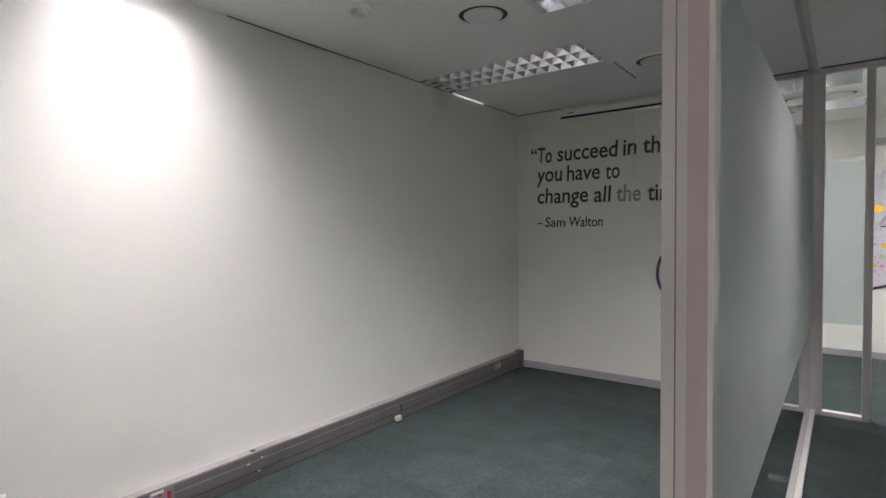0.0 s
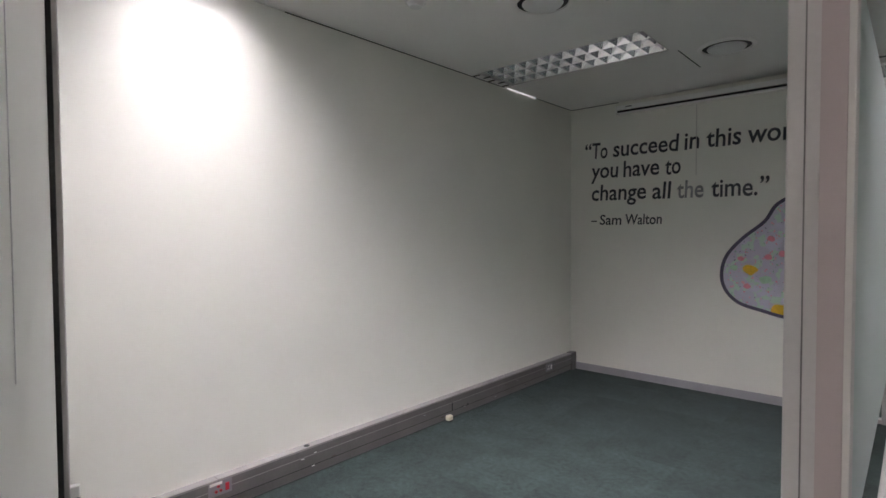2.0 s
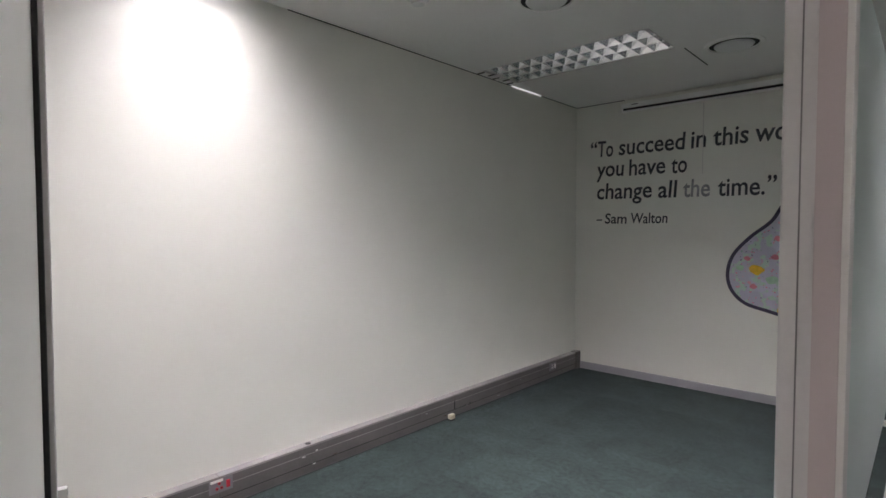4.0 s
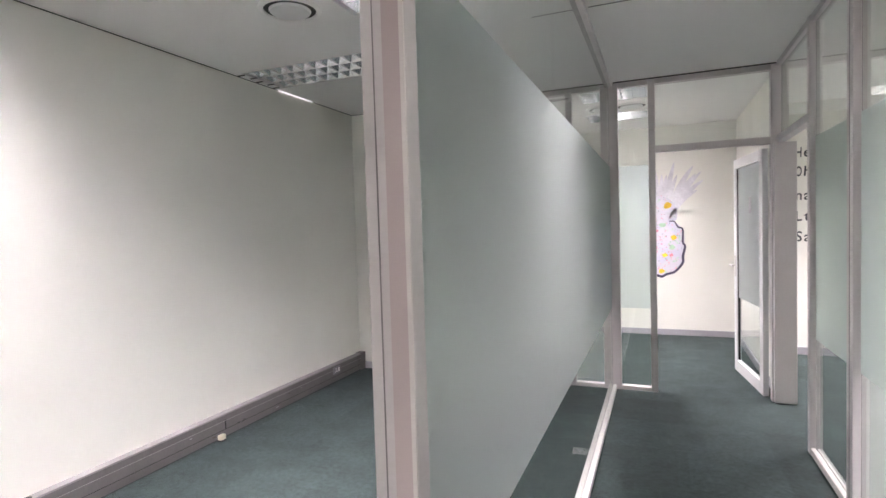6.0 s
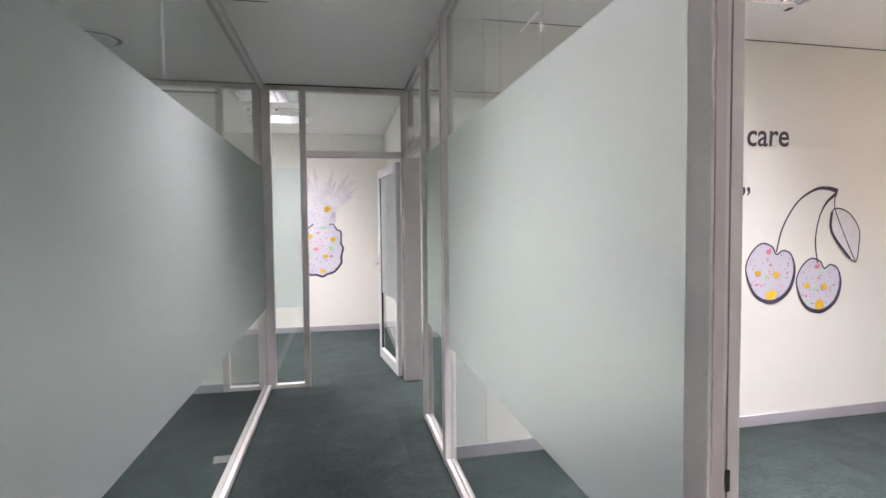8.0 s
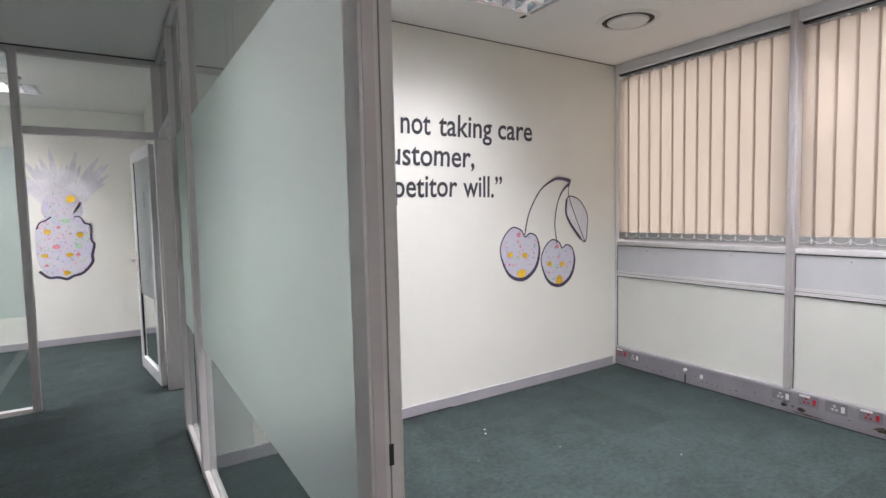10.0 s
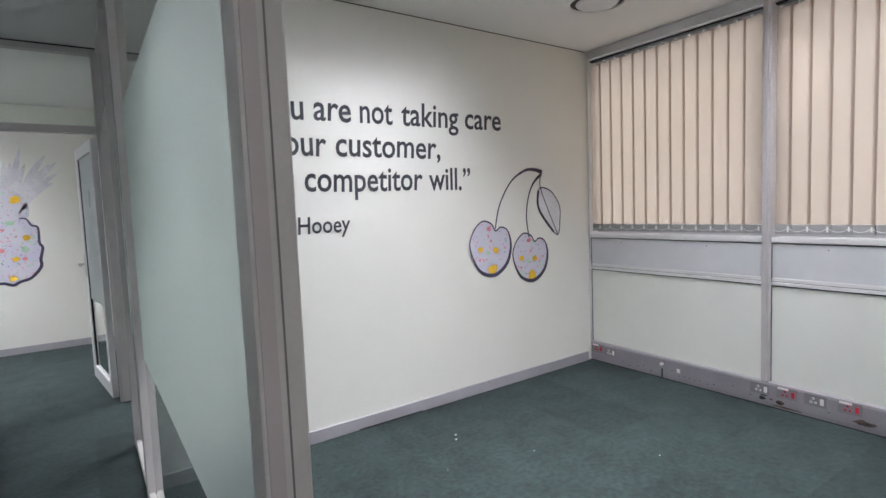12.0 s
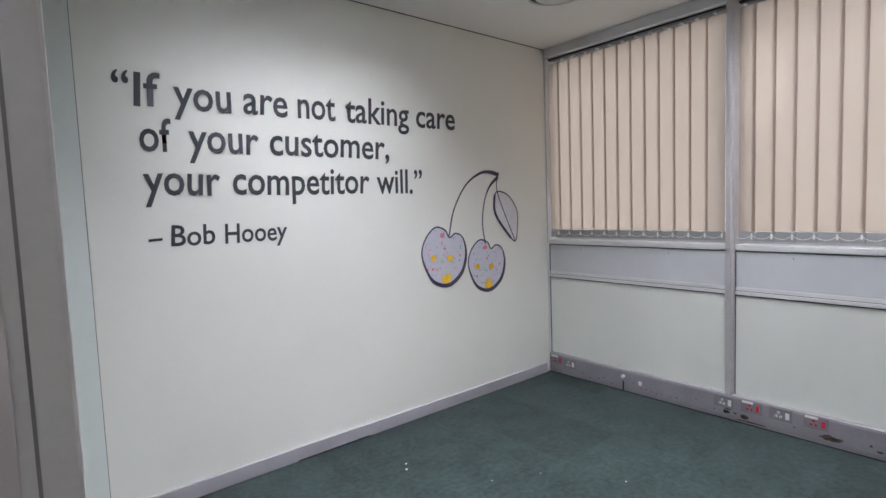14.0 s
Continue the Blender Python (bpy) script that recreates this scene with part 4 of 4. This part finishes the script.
art = thing("pear_painting", "painted speckled pear with a thick dark outline", "wall painting", (0, AY - 0.0015, 0))
half = [(-0.60, 0.722), (-0.737, 0.728), (-0.893, 0.765), (-1.06, 0.815), (-1.165, 0.92), (-1.197, 1.06), (-1.155, 1.22), (-1.03, 1.37), (-0.88, 1.50), (-0.80, 1.63), (-0.70, 1.692), (-0.60, 1.70)]
pear_line = curve_through(half + [(-1.2 - x, z) for x, z in reversed(half[1:-1])], True, 6)
part("pear", filled(pear_line, -0.0020), PEAR_PAINT, art, "speckled lavender pear body")
part("outline", ribbon(bmesh.new(), pear_line, lambda s: 0.028, True, -0.0032), OUTLINE, art, "dark brush outline")
for k, (x, z, s, mat) in enumerate(((-0.98, 1.10, 0.11, YELLOW), (-0.66, 1.03, 0.13, YELLOW), (-0.76, 0.775, 0.13, YELLOW), (-0.85, 1.21, 0.06, PINK), (-1.00, 0.96, 0.055, PINK), (-1.05, 1.19, 0.05, PINK), (-0.83, 1.36, 0.06, PINK),
                                 (-0.75, 1.24, 0.06, PINK), (-0.87, 1.02, 0.09, GREEN), (-0.70, 1.38, 0.09, GREEN), (-1.10, 1.11, 0.06, GREEN), (-0.68, 1.58, 0.06, GREEN))):
    daub(art, x, z, s, mat, -0.0028, 70 + k)

art = thing("pineapple_painting", "faded painted pineapple with yellow daubs and broken outline", "wall painting", (0, EY - 0.0015, 0))
cx = 0.375
body = [(cx - 0.27, 1.16), (cx - 0.25, 1.36), (cx - 0.14, 1.48), (cx, 1.50), (cx + 0.14, 1.47), (cx + 0.25, 1.36), (cx + 0.275, 1.16), (cx + 0.25, 0.93), (cx + 0.14, 0.80), (cx, 0.765), (cx - 0.15, 0.79), (cx - 0.25, 0.93)]
body_line = curve_through(body, True)
part("fruit", filled(body_line, -0.0020), PALE_SPECK, art, "pale speckled fruit body")
edge = curve_through([(cx + 0.10, 1.465), (cx + 0.16, 1.46), (cx + 0.20, 1.39), (cx + 0.255, 1.36), (cx + 0.255, 1.20), (cx + 0.28, 1.14), (cx + 0.255, 1.02), (cx + 0.25, 0.93), (cx + 0.16, 0.82), (cx + 0.06, 0.785), (cx, 0.755), (cx - 0.08, 0.78), (cx - 0.17, 0.785), (cx - 0.25, 0.86)], False, 6)
part("outline", ribbon(bmesh.new(), edge, lambda s: 0.012 + 0.018 * min(1, 2.2 * s), False, -0.0032), OUTLINE, art, "broken dark outline")
edge = curve_through([(cx - 0.25, 1.33), (cx - 0.22, 1.40), (cx - 0.16, 1.43), (cx - 0.11, 1.47)], False, 5)
part("outline", ribbon(bmesh.new(), edge, lambda s: 0.016, False, -0.0032), OUTLINE, art, "broken dark outline")
rng = random.Random(5)
for k in range(21):
    a = radians(-66 + 132 * k / 20 + rng.uniform(-4, 4))
    l = rng.uniform(0.36, 0.56) * (1.0 if abs(a) < 1.0 else 0.9)
    bx, bz = cx + 0.10 * math.sin(a), 1.62
    tip = (bx + l * math.sin(a) * 0.95, bz + l * 0.30 + l * math.cos(a) * 0.85)
    nx, nz = math.cos(a) * 0.034, -math.sin(a) * 0.034
    mx, mz = (bx + tip[0]) / 2, (bz + tip[1]) / 2
    line = curve_through([(bx - nx * 0.6, bz - 0.12), (mx - nx, mz - nz), tip, (mx + nx, mz + nz), (bx + nx * 0.6, bz - 0.12)], True, 4)
    part("crown_leaf", filled(line, -0.0006 - 0.00005 * k), CROWN_LAV, art)
part("crown_base", filled(curve_through([(cx - 0.16, 1.46), (cx - 0.17, 1.66), (cx, 1.80), (cx + 0.17, 1.66), (cx + 0.16, 1.46)], True, 6), -0.0016), PALE_SPECK, art)
for k, (x, z, s, mat) in enumerate(((cx + 0.08, 1.665, 0.10, YELLOW), (cx - 0.15, 1.30, 0.07, YELLOW), (cx + 0.15, 1.255, 0.075, YELLOW), (cx - 0.19, 1.03, 0.07, YELLOW), (cx + 0.04, 1.03, 0.07, YELLOW), (cx, 0.825, 0.075, YELLOW),
                                 (cx - 0.08, 1.13, 0.07, PINK), (cx + 0.12, 1.03, 0.05, PINK), (cx - 0.05, 1.35, 0.04, PINK), (cx - 0.18, 0.92, 0.04, PINK), (cx + 0.02, 1.42, 0.08, GREEN), (cx + 0.13, 1.13, 0.08, GREEN))):
    daub(art, x, z, s, mat, -0.0028, 120 + k)

# the cherry wall and what is on it stand slightly askew to the window wall
askew = Matrix.Translation((4.70, CY, 0)) @ Matrix.Rotation(radians(1.5), 4, "Z") @ Matrix.Translation((-4.70, -CY, 0))
for o in CHERRY_WALL:
    o.matrix_basis = askew @ o.matrix_basis

# ---- crumbs on the carpet ----
rng = random.Random(3)
for x, y, s in ((2.835, 3.075, 0.007), (2.80, 3.02, 0.008), (3.06, 2.62, 0.004), (3.3, 2.5, 0.003), (3.55, 2.15, 0.004), (2.55, 2.75, 0.003)):
    bm = bmesh.new()
    bmesh.ops.create_icosphere(bm, subdivisions=1, radius=s)
    for v in bm.verts:
        v.co *= rng.uniform(0.7, 1.2)
        v.co.z *= 0.5
    o = tagged(new("crumb", mesh("crumb", bm, CRUMB)), "small white crumb lying on the carpet", "crumb", group="crumbs")
    o.location = (x, y, s * 0.4)
